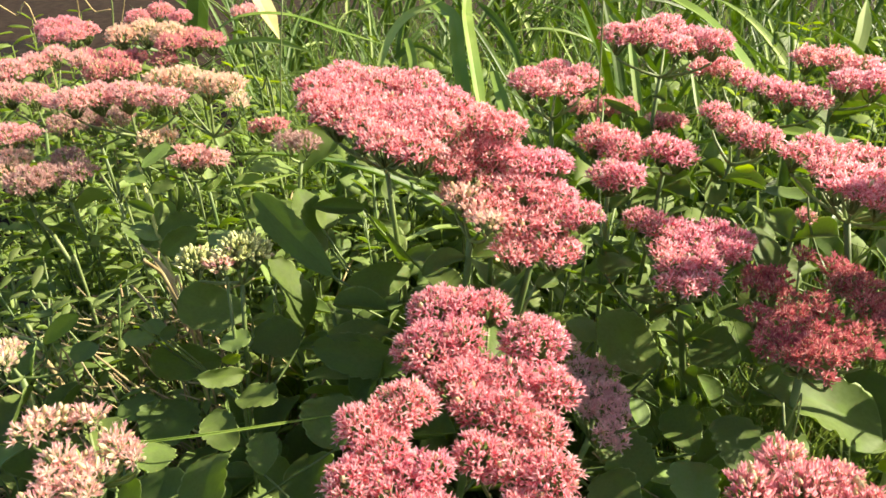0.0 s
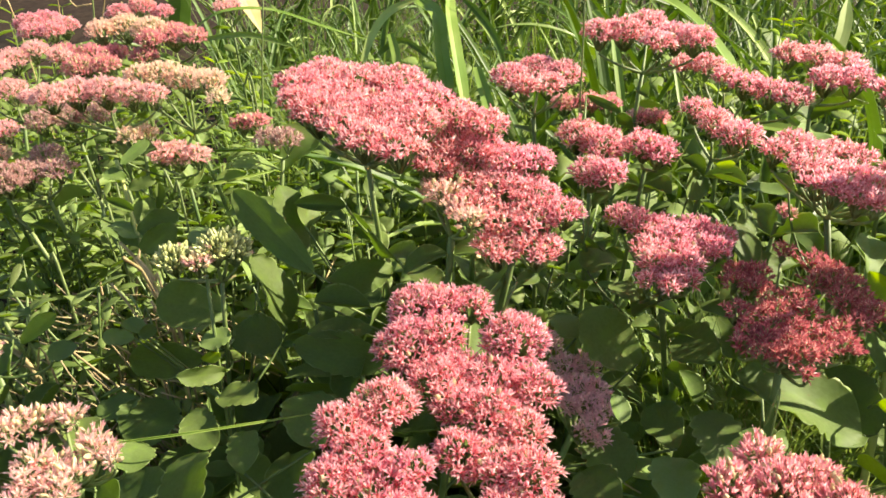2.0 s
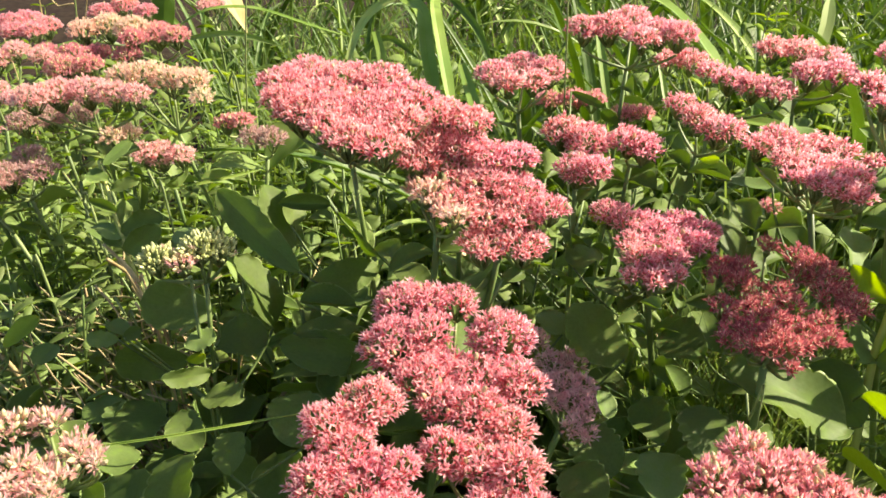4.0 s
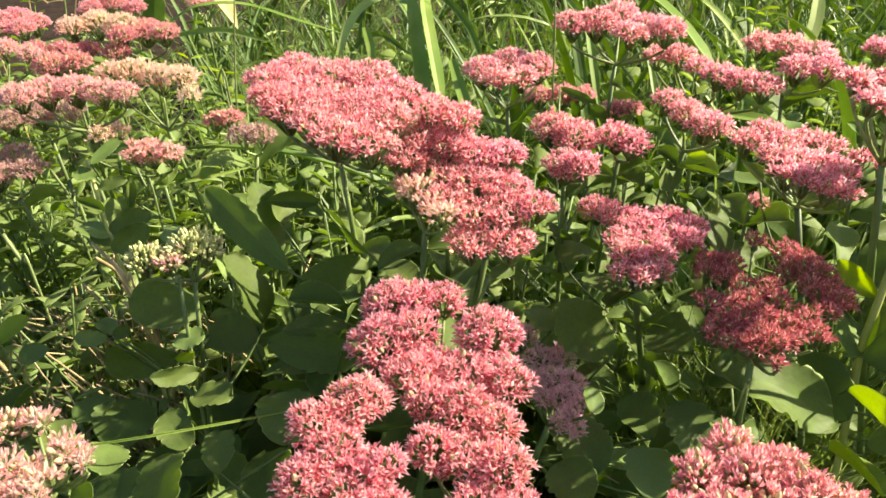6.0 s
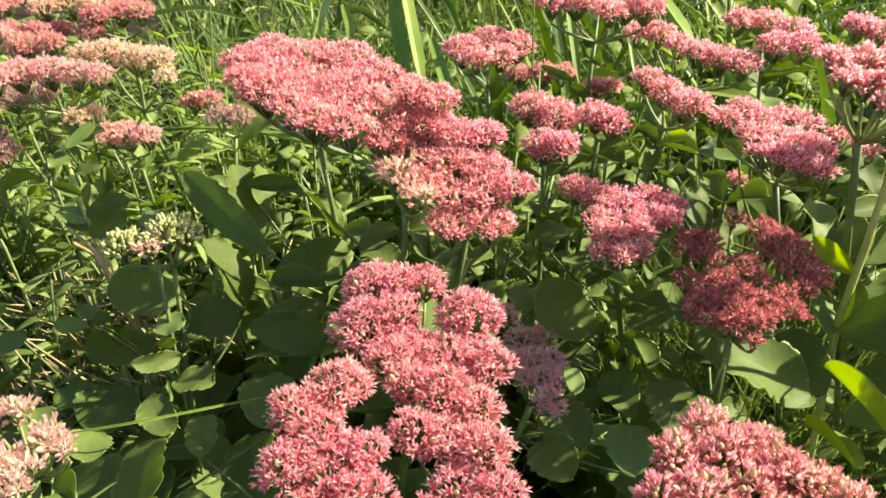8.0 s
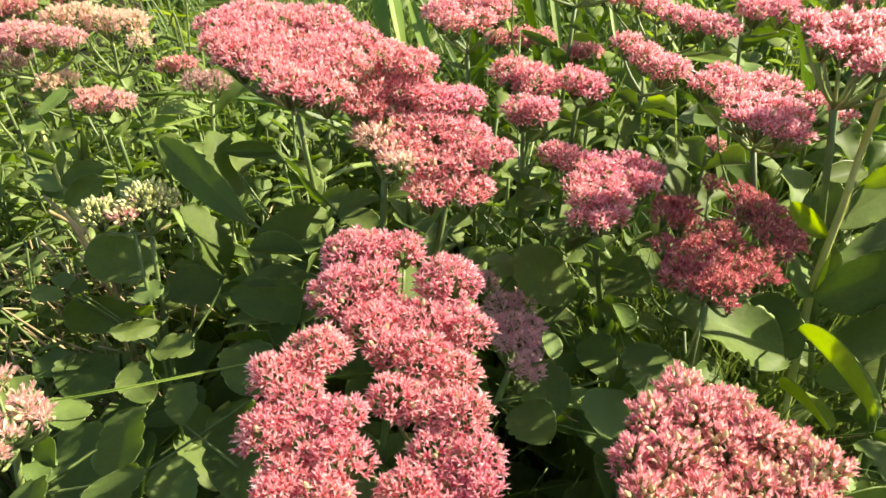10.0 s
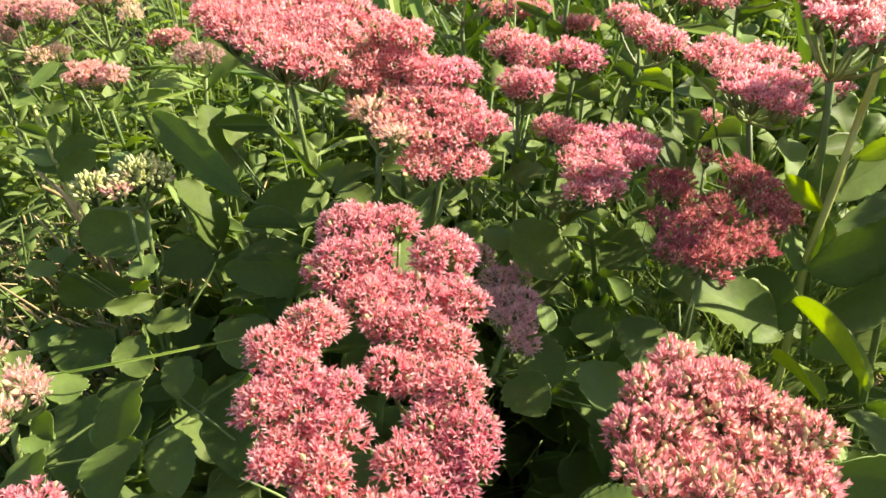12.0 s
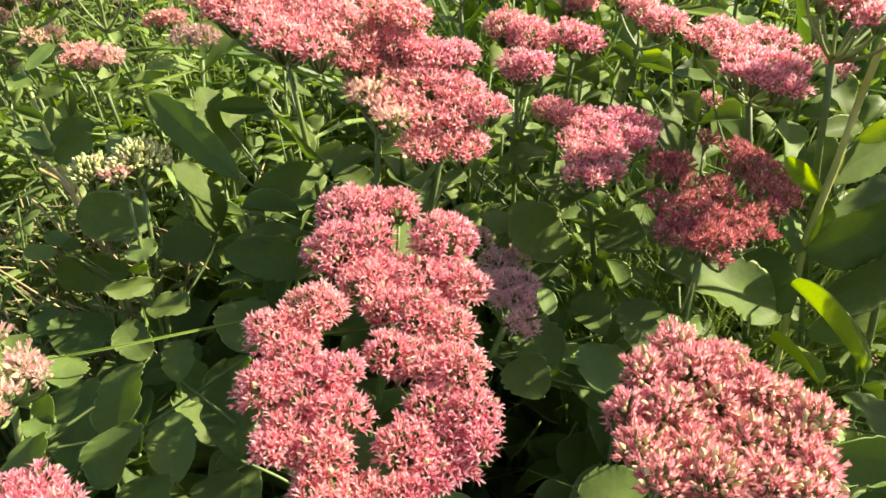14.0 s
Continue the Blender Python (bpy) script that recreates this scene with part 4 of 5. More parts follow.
leaf_between(near_top, (0.114, 0.486, 0.388), (0.103, 0.513, 0.397), 0.023, 'plain', up=(-0.14, -0.37, 0.92))
leaf_between(near_top, (0.064, 0.446, 0.460), (0.080, 0.456, 0.459), 0.011, 'round', up=(0.37, -0.49, 0.79))
leaf_between(rbig, (0.255, 0.557, 0.424), (0.277, 0.592, 0.449), 0.024, 'plain', up=(0.38, -0.68, 0.62))
leaf_between(rbig, (0.243, 0.505, 0.433), (0.243, 0.539, 0.455), 0.026, 'toothed', up=(0, -0.54, 0.84))
leaf_between(rh3, (0.208, 0.557, 0.465), (0.228, 0.585, 0.475), 0.021, 'round', up=(0.45, -0.59, 0.67))
leaf_between(rh3, (0.253, 0.560, 0.474), (0.226, 0.576, 0.481), 0.017, 'long', up=(0.1, -0.23, 0.97))
leaf_between(rh2, (0.162, 0.597, 0.452), (0.218, 0.623, 0.462), 0.018, 'long', up=(0.29, -0.82, 0.49))
leaf_between(rbig, (0.285, 0.556, 0.468), (0.278, 0.573, 0.479), 0.015, 'long', up=(0.31, -0.41, 0.86))
leaf_between(rh3, (0.234, 0.577, 0.484), (0.245, 0.568, 0.488), 0.008, 'fresh', up=(-0.68, -0.68, 0.26))
leaf_between(rh2, (0.200, 0.724, 0.482), (0.241, 0.722, 0.479), 0.013, 'long', up=(0.03, -0.39, 0.92))
leaf_between(rh2, (0.158, 0.713, 0.501), (0.186, 0.696, 0.491), 0.009, 'flat', up=(-0.31, -0.8, 0.51))
leaf_between(rh, (0.153, 0.523, 0.462), (0.139, 0.534, 0.460), 0.011, 'fresh', up=(-0.61, -0.77, 0.19))
leaf_between(rbig, (0.265, 0.508, 0.417), (0.260, 0.539, 0.434), 0.030, 'plain', up=(0.36, -0.39, 0.85))
leaf_between(bud, (-0.104, 0.535, 0.372), (-0.114, 0.544, 0.433), 0.045, 'plain', up=(0.85, -0.47, 0.22))
leaf_between(mid_front, (-0.075, 0.510, 0.435), (-0.142, 0.573, 0.475), 0.029, 'flat', up=(-0.34, -0.74, 0.59))
leaf_between(mid_back, (-0.100, 0.609, 0.395), (-0.111, 0.640, 0.453), 0.038, 'plain', up=(0.74, -0.53, 0.42))
leaf_between(mid_back, (-0.096, 0.621, 0.419), (-0.089, 0.647, 0.446), 0.028, 'plain', up=(0.68, -0.61, 0.41))
leaf_between(mid_back, (-0.051, 0.537, 0.475), (-0.087, 0.530, 0.482), 0.013, 'long', up=(0.25, -0.82, 0.52))
leaf_between(mid_back, (-0.090, 0.622, 0.399), (-0.103, 0.643, 0.416), 0.018, 'plain', up=(0.01, -0.63, 0.77))
leaf_between(mid_back, (-0.049, 0.574, 0.440), (-0.025, 0.559, 0.434), 0.025, 'plain', up=(0.1, -0.23, 0.97))
leaf_between(mid_back, (-0.042, 0.623, 0.446), (-0.034, 0.640, 0.458), 0.017, 'plain', up=(0.57, -0.64, 0.52))
leaf_between(mid_front, (-0.071, 0.508, 0.420), (-0.016, 0.533, 0.427), 0.028, 'toothed', up=(0.15, -0.8, 0.5))
leaf_between(mid_front, (-0.074, 0.496, 0.419), (-0.034, 0.486, 0.423), 0.019, 'long', up=(-0.17, -0.3, 0.94))
leaf_between(mid_front, (-0.076, 0.469, 0.410), (-0.031, 0.479, 0.410), 0.021, 'toothed', up=(0.1, -0.45, 0.89))
leaf_between(mid_front, (-0.088, 0.474, 0.398), (-0.025, 0.450, 0.398), 0.032, 'toothed', up=(0.2, -0.7, 0.55))
leaf_between(bud, (-0.132, 0.486, 0.418), (-0.177, 0.475, 0.437), 0.034, 'plain', up=(0.44, -0.62, 0.65))
leaf_between(bud, (-0.146, 0.452, 0.415), (-0.125, 0.454, 0.421), 0.019, 'plain', up=(-0.17, -0.53, 0.83))
leaf_between(bud, (-0.145, 0.447, 0.406), (-0.132, 0.448, 0.409), 0.012, 'fresh', up=(0.12, -0.95, -0.28))
leaf_between(bud, (-0.131, 0.451, 0.393), (-0.151, 0.424, 0.407), 0.015, 'plain', up=(0.82, -0.55, 0.14))
leaf_between(bud, (-0.132, 0.427, 0.390), (-0.105, 0.419, 0.400), 0.026, 'plain', up=(-0.33, -0.03, 0.94))
leaf_between(bud, (-0.204, 0.489, 0.397), (-0.223, 0.482, 0.404), 0.013, 'plain', up=(0.46, -0.68, 0.57))
leaf_between(bud, (-0.197, 0.490, 0.400), (-0.214, 0.504, 0.404), 0.014, 'round', up=(0.08, -0.14, 0.99))
leaf_between(bud, (-0.198, 0.485, 0.401), (-0.188, 0.492, 0.404), 0.010, 'round', up=(0.3, -0.72, 0.63))
leaf_between(bud, (-0.163, 0.505, 0.365), (-0.212, 0.490, 0.377), 0.032, 'plain', up=(0.35, -0.85, 0.4))
leaf_between(bud, (-0.138, 0.495, 0.390), (-0.101, 0.496, 0.395), 0.033, 'plain', up=(-0.09, -0.46, 0.88))
leaf_between(nearcream, (-0.230, 0.462, 0.344), (-0.213, 0.487, 0.350), 0.039, 'plain', up=(-0.15, -0.12, 0.98))
leaf_between(nearcream, (-0.198, 0.445, 0.335), (-0.193, 0.478, 0.356), 0.046, 'plain', up=(-0, -0.54, 0.84))
leaf_between(nearcream, (-0.129, 0.396, 0.375), (-0.150, 0.416, 0.390), 0.024, 'plain', up=(-0.04, -0.63, 0.78))
leaf_between(nearcream, (-0.143, 0.346, 0.359), (-0.143, 0.387, 0.382), 0.051, 'plain', up=(-0.59, -0.4, 0.7))
leaf_between(nearcream, (-0.187, 0.366, 0.310), (-0.188, 0.423, 0.339), 0.045, 'plain', up=(-0.03, -0.45, 0.89))
leaf_between(nearcream, (-0.173, 0.367, 0.384), (-0.173, 0.395, 0.388), 0.027, 'plain', up=(0.24, -0.15, 0.96))
leaf_between(nearcream, (-0.139, 0.310, 0.359), (-0.141, 0.346, 0.376), 0.045, 'plain', up=(-0.59, -0.38, 0.72))
leaf_between(nearcream, (-0.170, 0.281, 0.384), (-0.175, 0.324, 0.392), 0.037, 'plain', up=(-0.3, -0.21, 0.93))
leaf_between(nearcream, (-0.173, 0.329, 0.381), (-0.182, 0.345, 0.386), 0.016, 'plain', up=(0.27, -0.14, 0.95))
leaf_between(nearcream, (-0.207, 0.391, 0.378), (-0.220, 0.422, 0.386), 0.025, 'plain', up=(0.22, -0.13, 0.97))
leaf_between(nearcream, (-0.169, 0.341, 0.382), (-0.185, 0.358, 0.386), 0.023, 'plain', up=(-0.47, -0.6, 0.65))
leaf_between(nearcream, (-0.115, 0.341, 0.320), (-0.125, 0.390, 0.337), 0.034, 'toothed', up=(0.2, -0.65, 0.65))
leaf_between(nearcream, (-0.065, 0.389, 0.378), (-0.075, 0.437, 0.393), 0.038, 'plain', up=(-0.09, -0.32, 0.94))
leaf_between(near_left, (-0.107, 0.376, 0.371), (-0.114, 0.408, 0.381), 0.023, 'plain', up=(-0.15, -0.33, 0.93))
leaf_between(near_left, (-0.093, 0.402, 0.322), (-0.122, 0.427, 0.337), 0.026, 'plain', up=(-0.12, -0.59, 0.8))
leaf_between(near_left, (-0.075, 0.345, 0.331), (-0.088, 0.413, 0.356), 0.046, 'plain', up=(-0.14, -0.37, 0.92))
leaf_between(near_left, (-0.077, 0.301, 0.338), (-0.089, 0.331, 0.344), 0.032, 'plain', up=(-0.13, -0.25, 0.96))
leaf_between(nearcream, (-0.122, 0.294, 0.340), (-0.127, 0.334, 0.343), 0.037, 'plain', up=(-0.16, -0.11, 0.98))
leaf_between(left_stem, (-0.222, 0.580, 0.483), (-0.240, 0.583, 0.489), 0.014, 'plain', up=(0.2, -0.41, 0.89))
leaf_between(left_stem, (-0.199, 0.567, 0.461), (-0.200, 0.587, 0.477), 0.008, 'long', up=(0.54, -0.51, 0.67))
leaf_between(left_stem, (-0.217, 0.568, 0.461), (-0.234, 0.564, 0.474), 0.009, 'long', up=(0.53, -0.71, 0.46))
leaf_between(left_stem, (-0.218, 0.563, 0.451), (-0.212, 0.582, 0.466), 0.014, 'plain', up=(0.68, -0.58, 0.45))
leaf_between(left_stem, (-0.212, 0.556, 0.449), (-0.183, 0.557, 0.464), 0.018, 'plain', up=(-0.26, -0.77, 0.58))
leaf_between(left_stem, (-0.208, 0.545, 0.438), (-0.182, 0.543, 0.458), 0.019, 'plain', up=(-0.2, -0.97, 0.17))
leaf_between(left_stem, (-0.212, 0.554, 0.445), (-0.234, 0.566, 0.457), 0.021, 'plain', up=(0.29, -0.3, 0.91))
leaf_between(left_stem, (-0.212, 0.551, 0.440), (-0.229, 0.561, 0.447), 0.011, 'plain', up=(-0.07, -0.66, 0.75))
leaf_between(left_stem, (-0.226, 0.585, 0.493), (-0.208, 0.603, 0.506), 0.012, 'flat', up=(0.03, -0.62, 0.79))
leaf_between(left_stem, (-0.221, 0.576, 0.476), (-0.201, 0.579, 0.483), 0.011, 'plain', up=(-0.1, -0.79, 0.61))
leaf_between(left_stem, (-0.167, 0.537, 0.448), (-0.160, 0.561, 0.450), 0.019, 'flat', up=(0.01, -0.1, 1))
leaf_between(edgecream, (-0.280, 0.481, 0.400), (-0.261, 0.500, 0.414), 0.016, 'fresh', up=(-0.2, -0.7, 0.5))
leaf_between(edgecream, (-0.234, 0.433, 0.418), (-0.226, 0.447, 0.424), 0.021, 'round', up=(-0.14, -0.27, 0.95))
leaf_between(edgecream, (-0.241, 0.467, 0.374), (-0.236, 0.472, 0.384), 0.007, 'long', up=(0.68, -0.73, 0.03))
leaf_between(edgecream, (-0.285, 0.508, 0.407), (-0.304, 0.520, 0.408), 0.015, 'plain', up=(-0.02, -0.07, 1))
leaf_between(edgecream, (-0.249, 0.422, 0.374), (-0.268, 0.437, 0.381), 0.022, 'plain', up=(-0.05, -0.45, 0.89))
leaf_between(lsmall, (-0.263, 0.681, 0.460), (-0.233, 0.676, 0.480), 0.016, 'plain')
leaf_between(lsmall, (-0.282, 0.732, 0.420), (-0.301, 0.731, 0.430), 0.020, 'plain')
leaf_between(lsmall, (-0.254, 0.667, 0.410), (-0.254, 0.660, 0.430), 0.019, 'plain')
leaf_between(lsmall, (-0.240, 0.651, 0.400), (-0.219, 0.650, 0.420), 0.025, 'plain')
leaf_between(lsmall, (-0.260, 0.641, 0.400), (-0.275, 0.653, 0.420), 0.023, 'plain')

# ---- leafy stems that fill the bed ----
fill = random.Random(21)
spots = []
tries = 0
while len(spots) < 190 and tries < 9000:
    tries += 1
    y = 0.30 + 1.15 * fill.random() ** 1.4
    x = fill.uniform(-1, 1) * (0.22 + 0.62 * y)
    if 0.07 < x < 0.17 and 0.30 < y < 0.50:
        continue
    if x < -0.16 and y > 0.44:
        continue
    if 0.25 < x < 0.50 and 0.46 < y < 0.80:
        continue
    if min((math.hypot(x - a, y - b) for a, b in spots), default=1) < 0.046:
        continue
    spots.append((x, y))
for k, (x, y) in enumerate(spots):
    leafy_stem(x, y, fill.uniform(0.15, 0.27) + 0.11 * min(1.0, max(0.0, (y - 0.50) / 0.25)), "leafy green stonecrop stem without flowers in the bed", 500 + k,
               size=(0.07, 0.058) if y < 0.62 else (0.07, 0.045), kinds=LEAVES if y < 0.62 else LEAVES_FAR, joined=y > 0.62)

for k in range(22):
    x, y = fill.uniform(-0.27, -0.02), fill.uniform(0.30, 0.52)
    leafy_stem(x, y, fill.uniform(0.22, 0.29), "leafy green stonecrop stem with broad scalloped leaves", 700 + k, size=(0.075, 0.066), lift=0.2)

for k in range(4):
    x, y = fill.uniform(-0.12, -0.05), fill.uniform(0.50, 0.60)
    leafy_stem(x, y, fill.uniform(0.33, 0.39), "tall leafy green stonecrop stem shaded by the flower heads", 740 + k, size=(0.07, 0.052), lift=0.3)

FAR_WEEDS = Soup()
# weedy small-leaved stems among the stonecrops
for k in range(75):
    y = fill.uniform(0.50, 1.0)
    x = -0.14 - fill.random() * (0.12 + 0.5 * y)
    leafy_stem(x, y, fill.uniform(0.26, 0.40), "thin weed stem with small green leaves", 800 + k, size=(0.036, 0.026), kinds=SMALL, step=0.026,
               group="weeds in the bed", name="weed", thick=0.0018, lift=0.35, lean=0.12, joined=y > 0.8, into=FAR_WEEDS if y > 0.9 else None)
for k in range(120):
    y = fill.uniform(0.62, 1.7)
    x = fill.uniform(-0.15 * y, 0.30 + 0.45 * y)
    leafy_stem(x, y, fill.uniform(0.25, 0.42), "thin weed stem with small green leaves", 900 + k, size=(0.036, 0.024), kinds=SMALL, step=0.03,
               group="weeds in the bed", name="weed", thick=0.0018, lift=0.35, lean=0.07, joined=True, into=FAR_WEEDS if y > 0.9 else None)


for k in range(110):
    y = fill.uniform(0.62, 1.75)
    x = fill.uniform(-0.52 * y - 0.08, -0.02)
    if y > 1.55 and x < -0.36 * y:
        continue
    leafy_stem(x, y, fill.uniform(0.16, 0.36), "low weed with small round green leaves", 1100 + k, size=(0.034, 0.024), kinds=SMALL, step=0.024,
               group="weeds in the bed", name="weed", thick=0.0016, lift=0.3, lean=0.08, joined=True, into=FAR_WEEDS if y > 0.9 else None)

for k in range(90):
    y = fill.uniform(0.72, 1.28)
    x = fill.uniform(-0.56 * y - 0.02, -0.05)
    leafy_stem(x, y, fill.uniform(0.27, 0.41), "upright weed with small pale green leaves", 1300 + k, size=(0.038, 0.026), kinds=SMALL, step=0.026,
               group="weeds in the bed", name="weed", thick=0.0016, lift=0.4, lean=0.06, joined=True, into=FAR_WEEDS if y > 0.9 else None)

for k in range(46):
    y = fill.uniform(0.46, 0.72)
    x = fill.uniform(-0.44, -0.20)
    leafy_stem(x, y, fill.uniform(0.26, 0.38), "sunlit weed with small yellow green leaves", 1700 + k, size=(0.034, 0.024), kinds=SMALL, step=0.024,
               group="weeds in the bed", name="weed", thick=0.0014, lift=0.15, lean=0.10, joined=y > 0.58)

for k in range(80):
    y = fill.uniform(1.15, 1.95)
    x = fill.uniform(-0.64, -0.28) * y
    leafy_stem(x, y, fill.uniform(0.20, 0.42), "", 1900 + k, size=(0.05, 0.034), kinds=SMALL, step=0.03, thick=0.0018, lift=0.35, lean=0.08, into=FAR_WEEDS)

tagged(new("far_weeds", FAR_WEEDS.mesh("far_weeds", [M_MIXED])), "mass of small-leaved green weeds behind the flowers", "weeds", "", "stuff")

# bright young weeds and fine blades among the strap leaves
FRESH = [leaf_mesh("young_leaf", M_FRESH, 0.34, 0.0, 0.05 + 0.1 * k, 0.25, rows=6, seed=k, wide_at=0.55) for k in range(2)]
for k, (x, y, h) in enumerate(((0.455, 1.02, 0.50), (0.500, 1.05, 0.48), (0.385, 0.95, 0.45), (0.620, 1.10, 0.50), (0.560, 0.95, 0.43), (-0.235, 1.0, 0.46), (-0.195, 0.95, 0.46))):
    leafy_stem(x, y, h, "young weed with small bright yellow green leaves", 2100 + k, size=(0.030, 0.024), kinds=FRESH, step=0.018,
               group="weeds in the bed", name="weed", thick=0.0014, lift=0.4, lean=0.03)

# dry bent stalks left from last year
for k in range(54):
    q = random.Random(1500 + k)
    y = q.uniform(0.46, 0.85)
    x = -0.12 - q.random() * (0.05 + 0.42 * y)
    h, a = q.uniform(0.18, 0.38), q.uniform(0, 6.28)
    dry = thing("dry_stalk", x, y, "dry straw-brown bent stalk among the green stems", "stalk", "dry stalks in the bed")
    soup = Soup()
    soup.tube(curve_points((0, 0, 0), (math.cos(a) * h * 0.5, math.sin(a) * h * 0.5, h), (q.uniform(-0.03, 0.03), q.uniform(-0.03, 0.03), 0.02), 6),
              q.uniform(0.0012, 0.0024), 0.0009, 6)
    part("stalk", soup.mesh("stalk", [M_DRY]), dry)

# ---- strap-leaved clumps behind ----
def ribbon_faces(n):
    """Faces of a ribbon of n rows, five points across above and five below."""
    faces = []
    for k in range(n - 1):
        a, b = k * 10, (k + 1) * 10
        for j in range(4):
            faces.append((a + j, a + j + 1, b + j + 1, b + j))
            faces.append((a + 6 + j, a + 5 + j, b + 5 + j, b + 6 + j))
        faces.append((a + 5, a, b, b + 5))
        faces.append((a + 4, a + 9, b + 9, b + 4))
    return faces


def strap_mesh(seed, segments=18):
    """A long folded leaf, 1 long, that rises and arches over towards +y."""
    q = random.Random(seed)
    over = (0.8, 1.4, 1.9, 2.5, 1.0, 3.0)[seed % 6]
    twist = q.uniform(-0.9, 0.9)
    p, angle = Vector((0, 0, 0)), 1.52
    verts = []
    for k in range(segments + 1):
        t = k / segments
        w = (0.55 + 1.1 * t - 1.65 * t ** 3.2) * 0.5
        a = twist * t
        side = Vector((math.cos(a), math.sin(a) * 0.4, math.sin(a) * 0.5))
        nrm = Vector((0, -math.sin(angle), math.cos(angle)))
        for back in (0.0, 0.05):
            for u, lift in ((-1, 0.40), (-0.5, 0.14), (0, 0.0), (0.5, 0.14), (1, 0.40)):
                verts.append(p + (side * (u * w) + nrm * (lift * w - back)) * 0.034)
        p = p + Vector((0, math.cos(angle), math.sin(angle))) / segments
        angle -= over / segments * (0.5 + 1.2 * t)
    return mesh_of("strap_leaf", verts, ribbon_faces(segments + 1), [M_STRAP], smooth=False)


STRAPS = [strap_mesh(k) for k in range(12)]


def strap_clump(x, y, count, length, seed, spread=0.06):
    q = random.Random(seed)
    plant = thing("daylily", x, y, "arching clump of long green strap leaves", "plant", "strap-leaved clumps")
    for k in range(count):
        l = length * q.uniform(0.6, 1.15)
        m = pose(q.gauss(0, spread), q.gauss(0, spread), 0, q.uniform(-12, 12), q.uniform(-10, 10), q.uniform(0, 360))
        part("leaf", STRAPS[q.randrange(12)], plant, "", m @ Matrix.Diagonal((l * q.uniform(0.6, 1.0), l, l, 1)))
    return plant


def blade(owner, points, width, mat=M_STRAP, label="", name="leaf", fold=0.28, facing=(0, -1, 0.3)):
    """A long leaf along a smooth curve through points, widest in the middle, folded along its midrib."""
    o = Vector((owner.location.x, owner.location.y, 0))
    pts = [Vector(p) - o for p in points]
    pts = [pts[0] * 2 - pts[1]] + pts + [pts[-1] * 2 - pts[-2]]
    line = []
    for k in range(1, len(pts) - 2):
        p0, p1, p2, p3 = pts[k - 1:k + 3]
        for s in range(8):
            t = s / 8
            line.append(0.5 * (2 * p1 + (p2 - p0) * t + (2 * p0 - 5 * p1 + 4 * p2 - p3) * t * t + (3 * p1 - p0 - 3 * p2 + p3) * t ** 3))
    line.append(pts[-2])
    verts, n = [], len(line)
    for k, p in enumerate(line):
        t = k / (n - 1)
        d = (line[min(k + 1, n - 1)] - line[max(k - 1, 0)]).normalized()
        side = d.cross(Vector(facing)).normalized()
        nrm = side.cross(d)
        w = width * 0.5 * min(1.0, 0.7 + t, (1 - t) * 3.5 + 0.04)
        for back in (0.0, 0.0007):
            for u, lift in ((-1, 1.0), (-0.5, 0.45), (0, 0.0), (0.5, 0.45), (1, 1.0)):
                verts.append(p + side * (u * w) - nrm * (back - lift * fold * w))
    part(name, mesh_of(name, verts, ribbon_faces(n), [mat], smooth=False), owner, label)


clump = random.Random(5)
for k in range(70):
    y = 0.92 + 1.9 * clump.random() ** 1.3
    x = clump.uniform(-0.22 * y, 0.30 + 0.55 * y)
    strap_clump(x, y, 15, clump.uniform(0.42, 0.66), 40 + k)


# ---- grass ----
def grass(x0, x1, y0, y1, count, low, high, seed, label, mat=M_GRASS, width=0.0022, keep=None):
    q = random.Random(seed)
    soup = Soup()
    while count > 0:
        x, y = q.uniform(x0, x1), q.uniform(y0, y1)
        if keep and not keep(x, y):
            continue
        count -= 1
        h, a = q.uniform(low, high), q.uniform(0, 6.28)
        reach = h * q.uniform(0.1, 0.7)
        c, s = math.cos(a), math.sin(a)
        w = width * q.uniform(0.6, 1.4)
        verts = []
        for t in (0, 0.35, 0.7, 1.0):
            b = w * (1 - t) + 0.0002
            px, py, pz = x + c * reach * t * t, y + s * reach * t * t, h * t * (1 - 0.15 * t)
            verts += [(px - s * b, py + c * b, pz), (px + c * b * 0.5, py + s * b * 0.5, pz + b * 0.3), (px + s * b, py - c * b, pz)]
        faces = []
        for k in range(3):
            faces += [(3 * k, 3 * k + 1, 3 * k + 4, 3 * k + 3), (3 * k + 1, 3 * k + 2, 3 * k + 5, 3 * k + 4)]
        soup.add(verts, faces, 0)
    ob = new("grass", soup.mesh("grass", [mat]))
    tagged(ob, label, "grass", "", "stuff")


grass(-1.2, 2.4, 0.75, 3.6, 2200, 0.12, 0.36, 3, "green grass and thin weeds among the plants", keep=lambda x, y: x > -0.24 * y or (y < 1.25 and x > -0.55))
grass(-0.45, 1.1, 0.85, 1.7, 1500, 0.32, 0.56, 11, "tall fine green grass among the strap leaves", width=0.0032, keep=lambda x, y: x > -0.25 * y)
grass(0.24, 0.52, 0.52, 0.82, 650, 0.14, 0.36, 6, "fine green grass between the flower stems")
grass(0.20, 0.46, 0.50, 0.68, 300, 0.33, 0.44, 12, "thin upright green grass between the flower stems", width=0.0018)
grass(0.24, 0.52, 0.52, 0.82, 160, 0.12, 0.34, 8, "dry straw-coloured grass between the flower stems", M_STRAW, 0.0016)
grass(-0.7, 0.9, 0.45, 0.9, 500, 0.12, 0.34, 4, "sparse green grass between the stems")


